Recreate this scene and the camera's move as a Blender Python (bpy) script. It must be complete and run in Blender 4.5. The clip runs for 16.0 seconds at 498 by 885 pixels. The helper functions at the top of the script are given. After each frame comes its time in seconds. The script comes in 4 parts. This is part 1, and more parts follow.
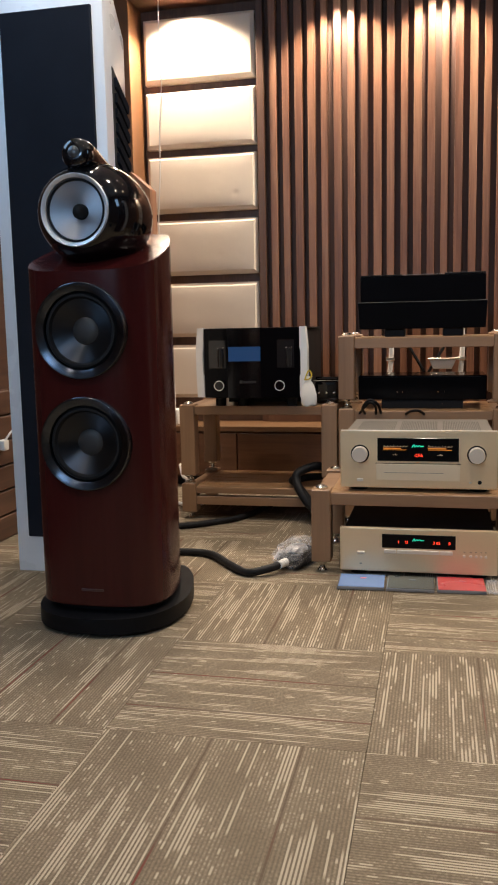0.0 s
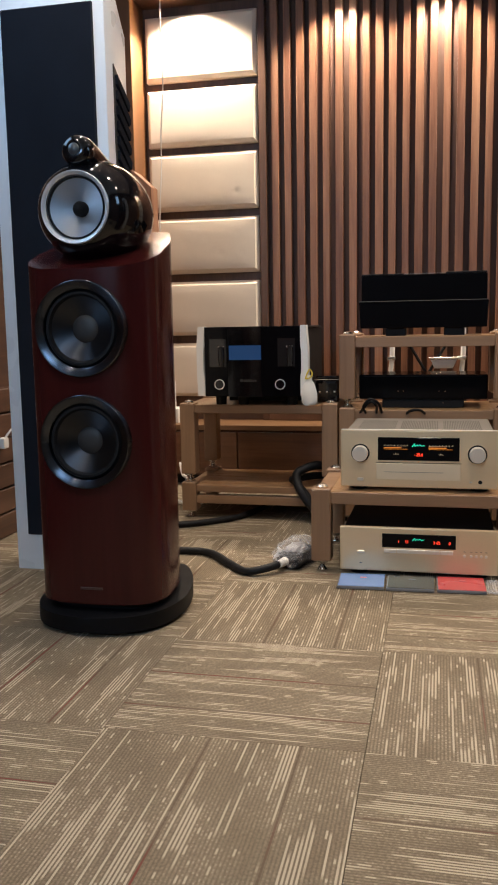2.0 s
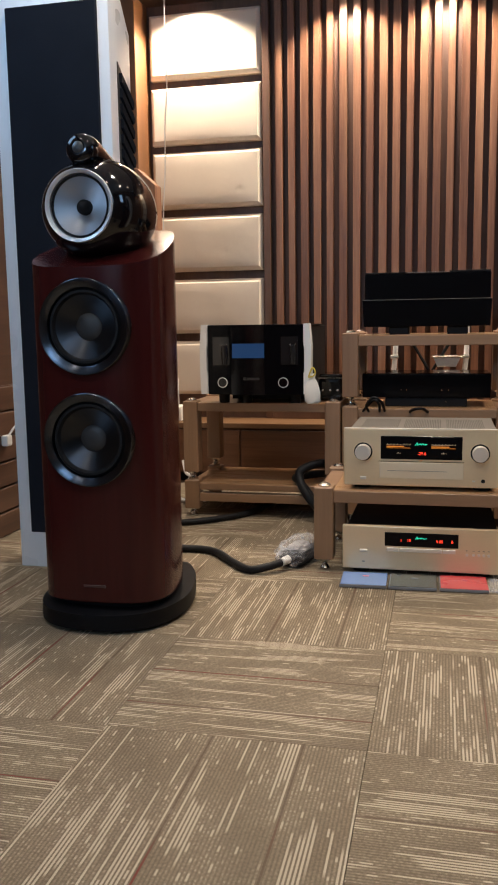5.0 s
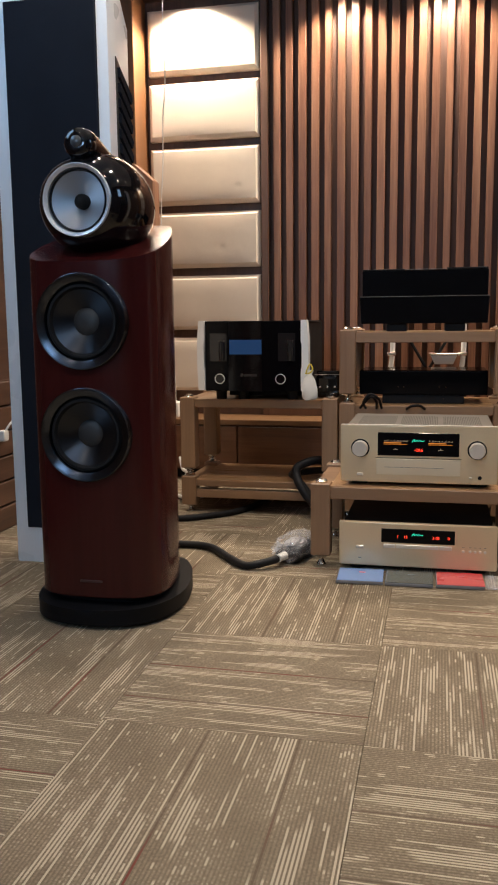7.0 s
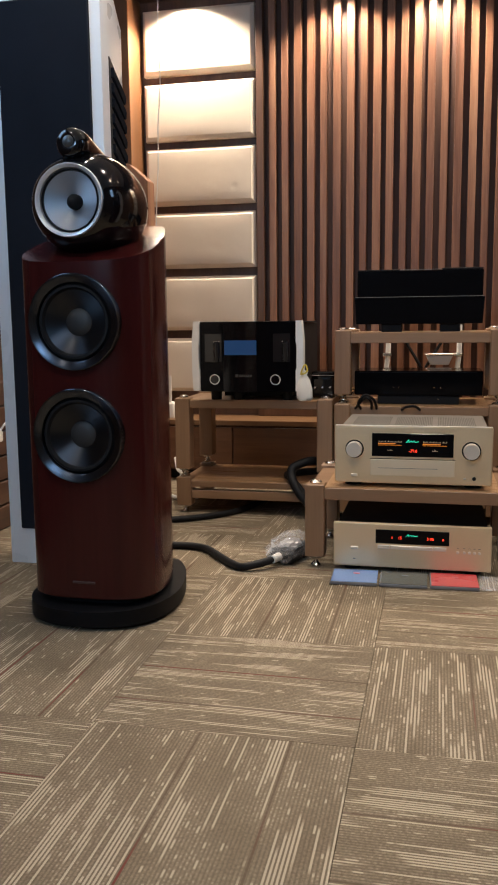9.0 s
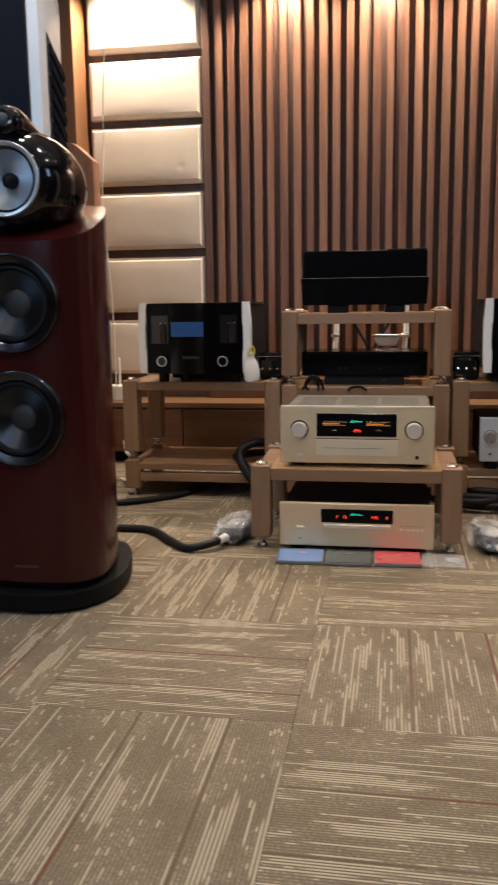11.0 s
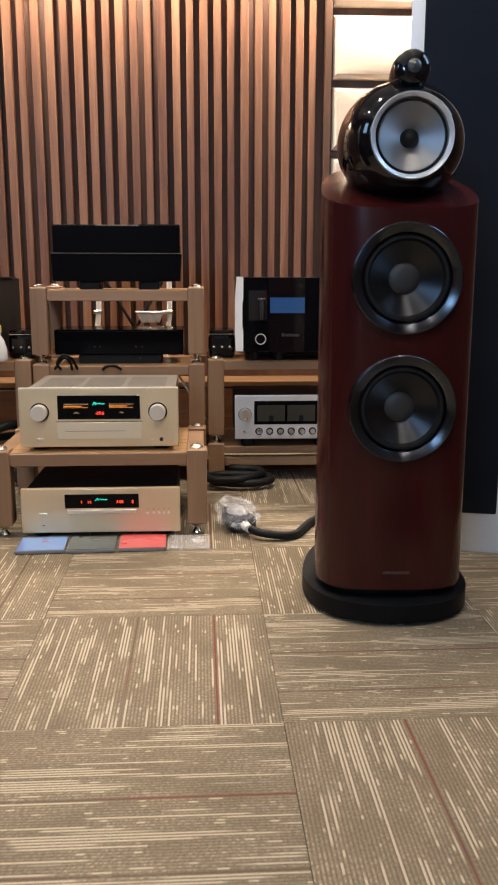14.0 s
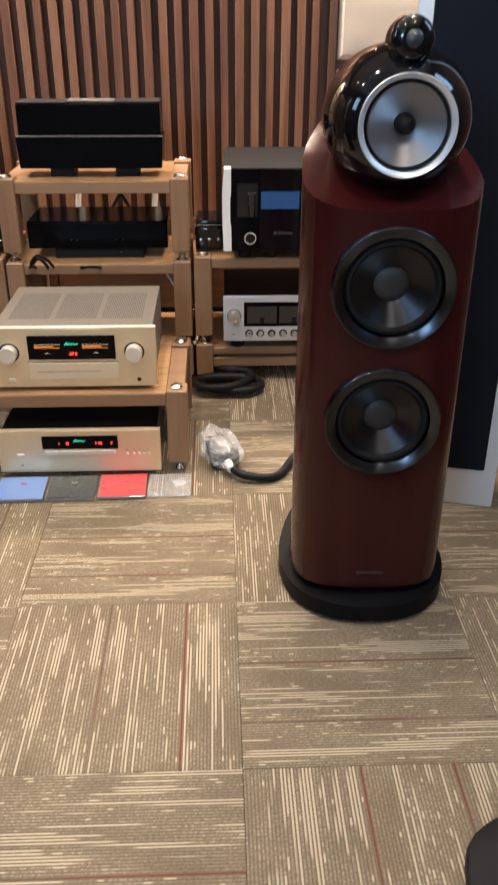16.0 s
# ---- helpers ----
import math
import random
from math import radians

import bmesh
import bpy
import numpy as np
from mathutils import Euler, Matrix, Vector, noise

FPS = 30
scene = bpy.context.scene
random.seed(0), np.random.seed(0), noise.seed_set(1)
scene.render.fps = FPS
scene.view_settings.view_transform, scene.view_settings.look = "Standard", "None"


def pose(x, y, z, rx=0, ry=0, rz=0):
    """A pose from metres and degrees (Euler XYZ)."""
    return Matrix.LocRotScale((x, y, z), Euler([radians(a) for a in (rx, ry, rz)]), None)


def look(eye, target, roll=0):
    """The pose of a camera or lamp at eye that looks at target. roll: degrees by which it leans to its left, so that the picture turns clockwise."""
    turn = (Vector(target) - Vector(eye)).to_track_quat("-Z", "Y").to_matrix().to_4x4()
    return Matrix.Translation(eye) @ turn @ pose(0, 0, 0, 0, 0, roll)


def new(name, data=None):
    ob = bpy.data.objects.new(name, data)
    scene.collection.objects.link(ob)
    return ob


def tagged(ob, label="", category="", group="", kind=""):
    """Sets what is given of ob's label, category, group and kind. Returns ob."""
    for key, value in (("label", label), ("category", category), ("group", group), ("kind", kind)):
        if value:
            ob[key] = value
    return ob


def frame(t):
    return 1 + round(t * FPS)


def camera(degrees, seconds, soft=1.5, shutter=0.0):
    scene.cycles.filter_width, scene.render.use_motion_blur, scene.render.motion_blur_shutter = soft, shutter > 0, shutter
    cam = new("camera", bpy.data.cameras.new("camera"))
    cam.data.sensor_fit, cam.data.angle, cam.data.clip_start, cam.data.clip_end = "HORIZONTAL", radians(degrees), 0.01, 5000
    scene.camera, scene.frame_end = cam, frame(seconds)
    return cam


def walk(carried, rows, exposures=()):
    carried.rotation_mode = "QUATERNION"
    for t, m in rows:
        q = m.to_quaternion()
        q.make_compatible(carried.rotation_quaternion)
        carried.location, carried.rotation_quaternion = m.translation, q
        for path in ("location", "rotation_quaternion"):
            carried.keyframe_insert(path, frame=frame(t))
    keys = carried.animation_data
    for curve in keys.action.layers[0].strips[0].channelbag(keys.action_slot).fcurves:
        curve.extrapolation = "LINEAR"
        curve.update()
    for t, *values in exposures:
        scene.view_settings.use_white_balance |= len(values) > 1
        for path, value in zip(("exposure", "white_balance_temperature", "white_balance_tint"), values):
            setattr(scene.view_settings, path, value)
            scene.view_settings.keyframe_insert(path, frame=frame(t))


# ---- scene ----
cam = camera(33.1, 16.0, soft=2.0, shutter=0.5)
PATH = [
    (0, (0.06, -2.529, 0.759), (-0.38, -0.597, 0.488), -1.2),
    (0.5, (0.055, -2.526, 0.757), (-0.389, -0.594, 0.491), -0.9),
    (1, (0.055, -2.528, 0.755), (-0.394, -0.598, 0.487), -1.0),
    (1.5, (0.059, -2.528, 0.755), (-0.39, -0.598, 0.486), -1.0),
    (2, (0.061, -2.523, 0.757), (-0.381, -0.592, 0.484), -1.0),
    (2.5, (0.059, -2.525, 0.757), (-0.38, -0.594, 0.481), -0.8),
    (3, (0.059, -2.526, 0.754), (-0.386, -0.597, 0.472), -0.7),
    (3.5, (0.059, -2.525, 0.756), (-0.389, -0.596, 0.475), -0.8),
    (4, (0.06, -2.525, 0.76), (-0.387, -0.595, 0.485), -0.9),
    (6.5, (0.061, -2.526, 0.756), (-0.387, -0.598, 0.47), -0.7),
    (7, (0.059, -2.526, 0.754), (-0.381, -0.596, 0.47), -0.6),
    (7.5, (0.061, -2.529, 0.757), (-0.373, -0.598, 0.472), -0.4),
    (8, (0.06, -2.525, 0.758), (-0.372, -0.593, 0.475), -0.4),
    (10.3, (0.086, -2.516, 0.748), (-0.354, -0.586, 0.46), -1.0),
    (10.5, (0.071, -2.521, 0.756), (-0.343, -0.587, 0.457), -0.9),
    (11, (0.111, -2.515, 0.75), (-0.228, -0.57, 0.425), -0.8),
    (11.5, (0.157, -2.51, 0.757), (-0.045, -0.552, 0.401), -0.3),
    (12, (0.175, -2.501, 0.756), (0.069, -0.538, 0.386), -0.3),
    (12.5, (0.216, -2.496, 0.757), (0.194, -0.531, 0.383), 0.5),
    (13, (0.258, -2.49, 0.754), (0.316, -0.524, 0.391), -0.0),
    (13.5, (0.279, -2.489, 0.76), (0.358, -0.524, 0.398), -0.2),
    (14, (0.302, -2.441, 0.767), (0.414, -0.483, 0.375), 0.1),
    (14.5, (0.326, -2.256, 0.817), (0.437, -0.314, 0.352), 0.1),
    (15, (0.367, -2.201, 1.072), (0.427, -0.302, 0.446), -0.3),
    (15.5, (0.421, -2.207, 1.213), (0.492, -0.375, 0.416), 0.0),
    (16, (0.408, -2.175, 1.232), (0.476, -0.407, 0.301), 0.2),
]
walk(cam, [(t, look(eye, target, roll)) for t, eye, target, roll in PATH],
     exposures=[(0, 0.08), (4.0, 0.06), (8.0, -0.02), (11.5, -0.03), (12.5, 0.0), (13.0, 0.22), (13.5, 0.4), (14.5, 0.55), (15.0, 0.58), (16.0, 0.64)])

# ---------------------------------------------------------------- light
world = bpy.data.worlds.new("world")
world.use_nodes = True
scene.world = world
wn = world.node_tree
sky = wn.nodes.new("ShaderNodeTexSky")
sky.sky_type, sky.sun_disc, sky.sun_elevation, sky.sun_rotation = "NISHITA", False, radians(40), radians(150)
wn.nodes["Background"].inputs["Strength"].default_value = 0.1
wn.links.new(sky.outputs[0], wn.nodes["Background"].inputs["Color"])

SOFFIT_Z, CEIL_Z = 2.29, 2.60
XL, XR, YB, YF = -1.53, 1.62, 1.62, -4.6
WARM, WARMER, COOL = (1.0, 0.87, 0.74), (1.0, 0.84, 0.67), (0.40, 0.66, 1.0)


def lamp(name, kind, power, colour, m, **settings):
    data = bpy.data.lights.new(name, kind)
    data.energy, data.color = power, colour
    for key, value in settings.items():
        if key == "size":
            data.size = value
        elif key == "size_y":
            data.shape, data.size_y = "RECTANGLE", value
        elif key == "disk":
            data.shape, data.size = "DISK", value
        elif key == "spread":
            data.spread = radians(value)
        elif key == "cone":
            data.spot_size, data.spot_blend, data.shadow_soft_size = radians(value), 0.45, 0.02
    ob = new(name, data)
    ob.matrix_world = m
    return ob


WASHERS = [(-1.115, 1.43), (-0.39, 1.43), (0.05, 1.43), (0.57, 1.43), (1.19, 1.43)]
for wx, wy in WASHERS:
    at_slats = abs(wx) < 0.8
    lamp("wall_washer_light", "SPOT", (34.0 if wx > 0.5 else 44.0) if at_slats else 80.0, WARMER, look((wx, wy, SOFFIT_Z - 0.035), (wx, wy + 0.05, 0.6)), cone=122 if at_slats else 138)
DOWNLIGHTS = [(-0.85, -0.25), (0.0, -0.25), (0.85, -0.25), (-1.15, -1.7), (0.0, -1.7), (0.92, -1.7), (-1.3, -3.1), (1.2, -3.1), (-0.98, 0.42), (1.0, 0.42)]
for dx, dy in DOWNLIGHTS:
    lamp("downlight_light", "AREA", 3.8 if dy > 0 else 5.2, WARM, pose(dx, dy, CEIL_Z - 0.045), disk=0.09, spread=105)
lamp("window_daylight", "AREA", 34.0, COOL, look((-0.95, YF + 0.02, 2.02), (-0.6, 0, 0.9)), size=0.95, size_y=0.55)
lamp("side_window_daylight", "AREA", 6.0, COOL, look((XL + 0.02, -0.80, 1.90), (0, -0.80, 1.70)), size=0.46, size_y=0.62)
lamp("side_window_daylight", "AREA", 6.0, COOL, look((XR - 0.02, -0.80, 1.90), (0, -0.80, 1.70)), size=0.46, size_y=0.62)

# ---------------------------------------------------------------- materials


class Mat:
    """A small builder of node materials."""

    def __init__(self, name, colour=(0.5, 0.5, 0.5), rough=0.5, metal=0.0, spec=0.5, coat=0.0, emit=None, power=0.0):
        self.m = bpy.data.materials.new(name)
        self.m.use_nodes = True
        self.t = self.m.node_tree
        self.b = self.t.nodes["Principled BSDF"]
        self.set("Base Color", (*colour, 1)).set("Roughness", rough).set("Metallic", metal).set("Specular IOR Level", spec)
        self.set("Coat Weight", coat).set("Coat Roughness", 0.04)
        if emit:
            self.set("Emission Color", (*emit, 1)).set("Emission Strength", power)

    def set(self, key, value):
        self.b.inputs[key].default_value = value
        return self

    def node(self, kind, **values):
        n = self.t.nodes.new(kind)
        for k, v in values.items():
            n.inputs[k.replace("_", " ")].default_value = v
        return n

    def link(self, a, b):
        self.t.links.new(a, b)

    def math(self, op, a, b=None, c=None):
        n = self.t.nodes.new("ShaderNodeMath")
        n.operation = op
        for i, v in enumerate((a, b, c)):
            if v is None:
                continue
            if isinstance(v, (int, float)):
                n.inputs[i].default_value = v
            else:
                self.link(v, n.inputs[i])
        return n.outputs[0]

    def mix(self, f, a, b):
        n = self.t.nodes.new("ShaderNodeMix")
        n.data_type = "RGBA"
        for i, v in ((0, f), (6, a), (7, b)):
            if isinstance(v, tuple):
                n.inputs[i].default_value = (*v, 1)
            elif isinstance(v, (int, float)):
                n.inputs[i].default_value = v
            else:
                self.link(v, n.inputs[i])
        return n.outputs[2]

    def coords(self, scale=(1, 1, 1), seed=True):
        c = self.t.nodes.new("ShaderNodeTexCoord")
        v = self.t.nodes.new("ShaderNodeMapping")
        v.inputs["Scale"].default_value = scale
        self.link(c.outputs["Object"], v.inputs["Vector"])
        if seed:
            o = self.t.nodes.new("ShaderNodeObjectInfo")
            s = self.t.nodes.new("ShaderNodeCombineXYZ")
            self.link(self.math("MULTIPLY", o.outputs["Random"], 37.0), s.inputs[0])
            self.link(self.math("MULTIPLY", o.outputs["Random"], 91.0), s.inputs[1])
            self.link(s.outputs[0], v.inputs["Location"])
        return v.outputs[0]

    def noise(self, vec, scale, detail=4.0, rough=0.6, distort=0.0):
        n = self.node("ShaderNodeTexNoise", Scale=scale, Detail=detail, Roughness=rough, Distortion=distort)
        self.link(vec, n.inputs["Vector"])
        return n.outputs["Fac"]

    def ramp(self, fac, stops):
        n = self.t.nodes.new("ShaderNodeValToRGB")
        e = n.color_ramp.elements
        while len(e) < len(stops):
            e.new(0.5)
        for el, (p, c) in zip(e, stops):
            el.position, el.color = p, (*c, 1)
        self.link(fac, n.inputs[0])
        return n.outputs[0]

    def colour(self, out):
        self.link(out, self.b.inputs["Base Color"])
        return self

    def rough(self, out):
        self.link(out, self.b.inputs["Roughness"])
        return self

    def bump(self, height, strength=0.3, dist=0.002):
        n = self.node("ShaderNodeBump", Strength=strength, Distance=dist)
        self.link(height, n.inputs["Height"])
        self.link(n.outputs[0], self.b.inputs["Normal"])
        return self


def wood(name, dark, mid, light, axis, rough=0.45, grain=1.0, coat=0.0, spec=0.5, relief=0.15, gloss=0.25):
    """Veneer with long grain along one axis, pores and slow colour drift."""
    m = Mat(name, mid, rough, spec=spec, coat=coat)
    s = [26.0 * grain, 26.0 * grain, 26.0 * grain]
    s[axis] = 1.3 * grain
    v = m.coords(tuple(s))
    broad = m.noise(v, 0.6, 3.0, 0.5, 0.8)
    fine = m.noise(v, 5.0, 5.0, 0.65)
    f = m.math("ADD", m.math("MULTIPLY", broad, 0.65), m.math("MULTIPLY", fine, 0.35))
    o = m.t.nodes.new("ShaderNodeObjectInfo")
    f = m.math("ADD", f, m.math("MULTIPLY", m.math("SUBTRACT", o.outputs["Random"], 0.5), 0.16))
    m.colour(m.ramp(f, [(0.30, dark), (0.5, mid), (0.72, light)]))
    m.rough(m.math("ADD", m.math("MULTIPLY", fine, gloss), rough - gloss * 0.48))
    return m.bump(fine, relief, 0.001)


def plain(name, colour, rough, metal=0.0, vary=0.12, scale=30.0, coat=0.0, bump=0.0, spec=0.5):
    """A painted, moulded or metal surface with faint smudges and a little relief."""
    m = Mat(name, colour, rough, metal, spec, coat)
    v = m.coords((1, 1, 1))
    big, small = m.noise(v, scale * 0.15, 3.0), m.noise(v, scale * 6.0, 3.0)
    f = m.math("ADD", m.math("MULTIPLY", big, 0.6), m.math("MULTIPLY", small, 0.4))
    lo, hi = tuple(c * (1 - vary) for c in colour), tuple(min(1, c * (1 + vary)) for c in colour)
    m.colour(m.ramp(f, [(0.3, lo), (0.7, hi)]))
    m.rough(m.math("ADD", m.math("MULTIPLY", big, 0.16), max(0.0, rough - 0.08)))
    if bump:
        m.bump(small, bump, 0.001)
    return m


def carpet_material():
    """Loop-pile carpet tile: ribs along local y, tapering runs of pale ribs, dashes and dots of pale pile, two seams with a red thread."""
    m = Mat("carpet_tile", (0.3, 0.26, 0.2), 0.95, spec=0.1)
    c = m.t.nodes.new("ShaderNodeTexCoord")
    sep = m.t.nodes.new("ShaderNodeSeparateXYZ")
    m.link(c.outputs["Object"], sep.inputs[0])
    ox, oy = sep.outputs[0], sep.outputs[1]
    o = m.t.nodes.new("ShaderNodeObjectInfo")
    seed = m.math("MULTIPLY", o.outputs["Random"], 53.0)
    u = m.math("DIVIDE", ox, 0.0066)
    idx = m.math("FLOOR", u)
    inside = m.math("SUBTRACT", u, idx)

    def field(a, b, detail=0.0):
        v = m.t.nodes.new("ShaderNodeCombineXYZ")
        m.link(m.math("ADD", m.math("MULTIPLY", idx, a), seed), v.inputs[0])
        m.link(m.math("ADD", m.math("MULTIPLY", oy, b), seed), v.inputs[1])
        return m.noise(v.outputs[0], 1.0, detail, 0.5)

    def over(value, edge, gain):
        return m.math("MINIMUM", m.math("MAXIMUM", m.math("MULTIPLY", m.math("SUBTRACT", value, edge), gain), 0.0), 1.0)

    cluster, rib, patch = field(0.20, 3.0, 1.0), field(7.31, 4.0), field(0.08, 5.0, 2.0)
    run = over(m.math("ADD", m.math("MULTIPLY", cluster, 0.62), m.math("MULTIPLY", rib, 0.40)), 0.556, 45.0)
    dash = over(m.math("ADD", field(5.3, 26.0), m.math("MULTIPLY", patch, 0.3)), 0.850, 22.0)
    dot = m.math("MULTIPLY", over(field(11.7, 170.0), 0.53, 9.0), over(patch, 0.36, 4.0))
    across = m.math("ABSOLUTE", m.math("SUBTRACT", m.math("MULTIPLY", inside, 2.0), 1.0))
    ridge = m.math("SUBTRACT", 1.0, over(across, 0.44, 4.5))
    thin = m.math("SUBTRACT", 1.0, over(across, 0.30, 4.0))
    tuft = m.noise(c.outputs["Object"], 420.0, 2.0, 0.7)
    speck = m.noise(c.outputs["Object"], 190.0, 2.0, 0.6)
    base = m.ramp(m.math("ADD", m.math("MULTIPLY", speck, 0.65), m.math("MULTIPLY", patch, 0.35)),
                  [(0.34, (0.150, 0.116, 0.078)), (0.52, (0.205, 0.161, 0.110)), (0.68, (0.275, 0.220, 0.154))])
    # Shade in the grooves between ribs, mixed into the pile colour.
    base = m.mix(m.math("MULTIPLY", m.math("SUBTRACT", 1.0, ridge), 0.42), base, (0.105, 0.081, 0.055))
    pile = m.math("MAXIMUM", m.math("MULTIPLY", m.math("MAXIMUM", run, dash), ridge), m.math("MULTIPLY", m.math("MULTIPLY", dot, thin), 0.50))
    pale = m.mix(m.math("MULTIPLY", pile, m.math("ADD", 0.40, m.math("MULTIPLY", tuft, 0.7))), base, (0.50, 0.425, 0.315))
    seam = m.math("MAXIMUM", m.math("COMPARE", idx, -6.0, 0.6), m.math("COMPARE", idx, 20.0, 0.6))
    pale = m.mix(m.math("MULTIPLY", m.math("MULTIPLY", seam, ridge), 0.8), pale, (0.095, 0.066, 0.044))
    red = over(field(3.9, 2.0), 0.55, 10.0)
    m.colour(m.mix(m.math("MULTIPLY", m.math("MULTIPLY", seam, red), m.math("MULTIPLY", ridge, 0.85)), pale, (0.17, 0.045, 0.034)))
    m.bump(m.math("ADD", m.math("MULTIPLY", ridge, 0.7), m.math("MULTIPLY", tuft, 0.6)), 0.6, 0.003)
    return m.m


def fabric_material(name, colour, scale, vary):
    m = Mat(name, colour, 0.92, spec=0.15)
    v = m.coords((1, 1, 1))
    big, small = m.noise(v, 3.0, 4.0), m.noise(v, scale * 1.5, 2.0)
    f = m.math("ADD", m.math("MULTIPLY", big, 0.6), m.math("MULTIPLY", small, 0.4))
    m.colour(m.ramp(f, [(0.3, tuple(c * (1 - vary) for c in colour)), (0.7, tuple(min(1, c * (1 + vary)) for c in colour))]))
    m.bump(m.math("ADD", small, m.math("MULTIPLY", big, 5.0)), 0.2, 0.002)
    return m.m


CARPET = carpet_material()
CARPET_BED = plain("carpet_backing", (0.06, 0.05, 0.04), 0.95).m
PANEL = fabric_material("cream_leatherette", (0.78, 0.675, 0.555), 240.0, 0.06)
GRILLE = fabric_material("black_grille_cloth", (0.012, 0.014, 0.02), 700.0, 0.3)
CLOTH = fabric_material("white_cotton", (0.80, 0.77, 0.70), 500.0, 0.08)
SLAT = wood("slat_walnut", (0.12, 0.047, 0.025), (0.238, 0.106, 0.058), (0.375, 0.196, 0.112), 2, 0.46)
SLAT = SLAT.m
SLAT_BACK = wood("slat_backing", (0.050, 0.020, 0.011), (0.085, 0.036, 0.020), (0.13, 0.058, 0.032), 2, 0.58).m
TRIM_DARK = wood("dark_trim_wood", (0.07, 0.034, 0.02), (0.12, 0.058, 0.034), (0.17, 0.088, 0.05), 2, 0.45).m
WALL_WOOD = wood("orange_wall_veneer", (0.16, 0.068, 0.028), (0.225, 0.102, 0.043), (0.30, 0.146, 0.064), 2, 0.5, 0.5).m
WALNUT_Y = wood("walnut_board_y", (0.048, 0.023, 0.015), (0.086, 0.043, 0.027), (0.135, 0.070, 0.044), 1, 0.42).m
WALNUT_X = wood("walnut_board_x", (0.06, 0.026, 0.013), (0.115, 0.05, 0.024), (0.18, 0.085, 0.042), 0, 0.36).m
BENCH_TOP = wood("bench_top_oak", (0.15, 0.075, 0.033), (0.21, 0.112, 0.052), (0.27, 0.155, 0.075), 0, 0.4).m
RACK = wood("rack_beech", (0.205, 0.112, 0.058), (0.262, 0.150, 0.081), (0.32, 0.192, 0.108), 2, 0.42, 0.8).m
RACK_X = wood("rack_beech_rail", (0.205, 0.112, 0.058), (0.262, 0.150, 0.081), (0.32, 0.192, 0.108), 0, 0.42, 0.8).m
RACK_TOP = wood("rack_shelf_veneer", (0.27, 0.145, 0.066), (0.36, 0.205, 0.098), (0.45, 0.27, 0.135), 0, 0.3, 0.7, 0.2).m
ROSE = wood("rosenut_veneer", (0.029, 0.0044, 0.0044), (0.037, 0.0056, 0.0055), (0.046, 0.0076, 0.0070), 2, 0.22, 0.7, 0.0, 0.28, 0.015, 0.06).m
VENT_GREY = plain("vent_grey", (0.055, 0.052, 0.047), 0.5, vary=0.1).m
PLINTH_BLACK = plain("matt_black_paint", (0.004, 0.004, 0.005), 0.5, vary=0.2, bump=0.05, spec=0.14).m
ROSE_DARK = plain("etched_name_plate", (0.050, 0.018, 0.016), 0.4).m
PAINT_WALL = plain("plaster", (0.62, 0.56, 0.48), 0.9, vary=0.05, bump=0.1).m
CEILING = plain("ceiling_paint", (0.78, 0.75, 0.70), 0.9, vary=0.03, bump=0.05).m
WHITE_RING = plain("polished_ring", (0.85, 0.85, 0.85), 0.35, 0.6).m
GLOSS_BLACK = plain("piano_black", (0.004, 0.004, 0.005), 0.04, vary=0.05, spec=0.5).m
BLACK = plain("black_metal", (0.007, 0.007, 0.008), 0.58, vary=0.2, bump=0.05, spec=0.2).m
BLACK_GLASS = plain("black_glass", (0.003, 0.003, 0.004), 0.12, vary=0.05, spec=0.09).m
RUBBER = plain("black_rubber", (0.007, 0.007, 0.008), 0.55, vary=0.25, bump=0.1, spec=0.22).m


def turned(name, colour, rough):
    """Lathe-turned metal whose highlights run across its fine grooves."""
    m = Mat(name, colour, rough, 1.0)
    t = m.t.nodes.new("ShaderNodeTangent")
    t.direction_type, t.axis = "RADIAL", "Y"
    m.link(t.outputs[0], m.b.inputs["Tangent"])
    m.set("Anisotropic", 0.95).set("Anisotropic Rotation", 0.25)
    v = m.coords((1, 1, 1))
    return m.rough(m.math("ADD", m.math("MULTIPLY", m.noise(v, 420.0, 2.0), 0.05), rough - 0.025)).m


RING = turned("dark_turned_ring", (0.080, 0.088, 0.105), 0.25)
ALU_RING = plain("bright_ring", (0.70, 0.72, 0.76), 0.38, 0.5, vary=0.05).m
ALU = plain("brushed_aluminium", (0.62, 0.62, 0.63), 0.28, 1.0, vary=0.06).m
CHROME = plain("chrome", (0.78, 0.76, 0.73), 0.14, 1.0, vary=0.04).m
CONE = turned("silver_cone", (0.58, 0.60, 0.64), 0.62)
BASS_CONE = turned("charcoal_cone", (0.062, 0.067, 0.077), 0.44)
CAP = plain("pressed_paper_cap", (0.020, 0.021, 0.023), 0.5, vary=0.3, scale=90, bump=0.1).m
DOME = plain("tweeter_dome", (0.07, 0.075, 0.08), 0.35, 0.5).m
WHITE = plain("white_lacquer", (0.82, 0.84, 0.86), 0.3, vary=0.03, coat=0.3).m
WHITE_PLASTIC = plain("white_plastic", (0.78, 0.76, 0.72), 0.4, vary=0.04).m
SILVER_CAP = plain("satin_silver_cap", (0.80, 0.79, 0.77), 0.5, 0.1, vary=0.05).m
CHAMPAGNE = plain("champagne_aluminium", (0.75, 0.60, 0.39), 0.40, 0.6, vary=0.04, bump=0.05).m
CHAMP_KNOB = plain("champagne_knob", (0.76, 0.71, 0.63), 0.30, 0.45, vary=0.04).m
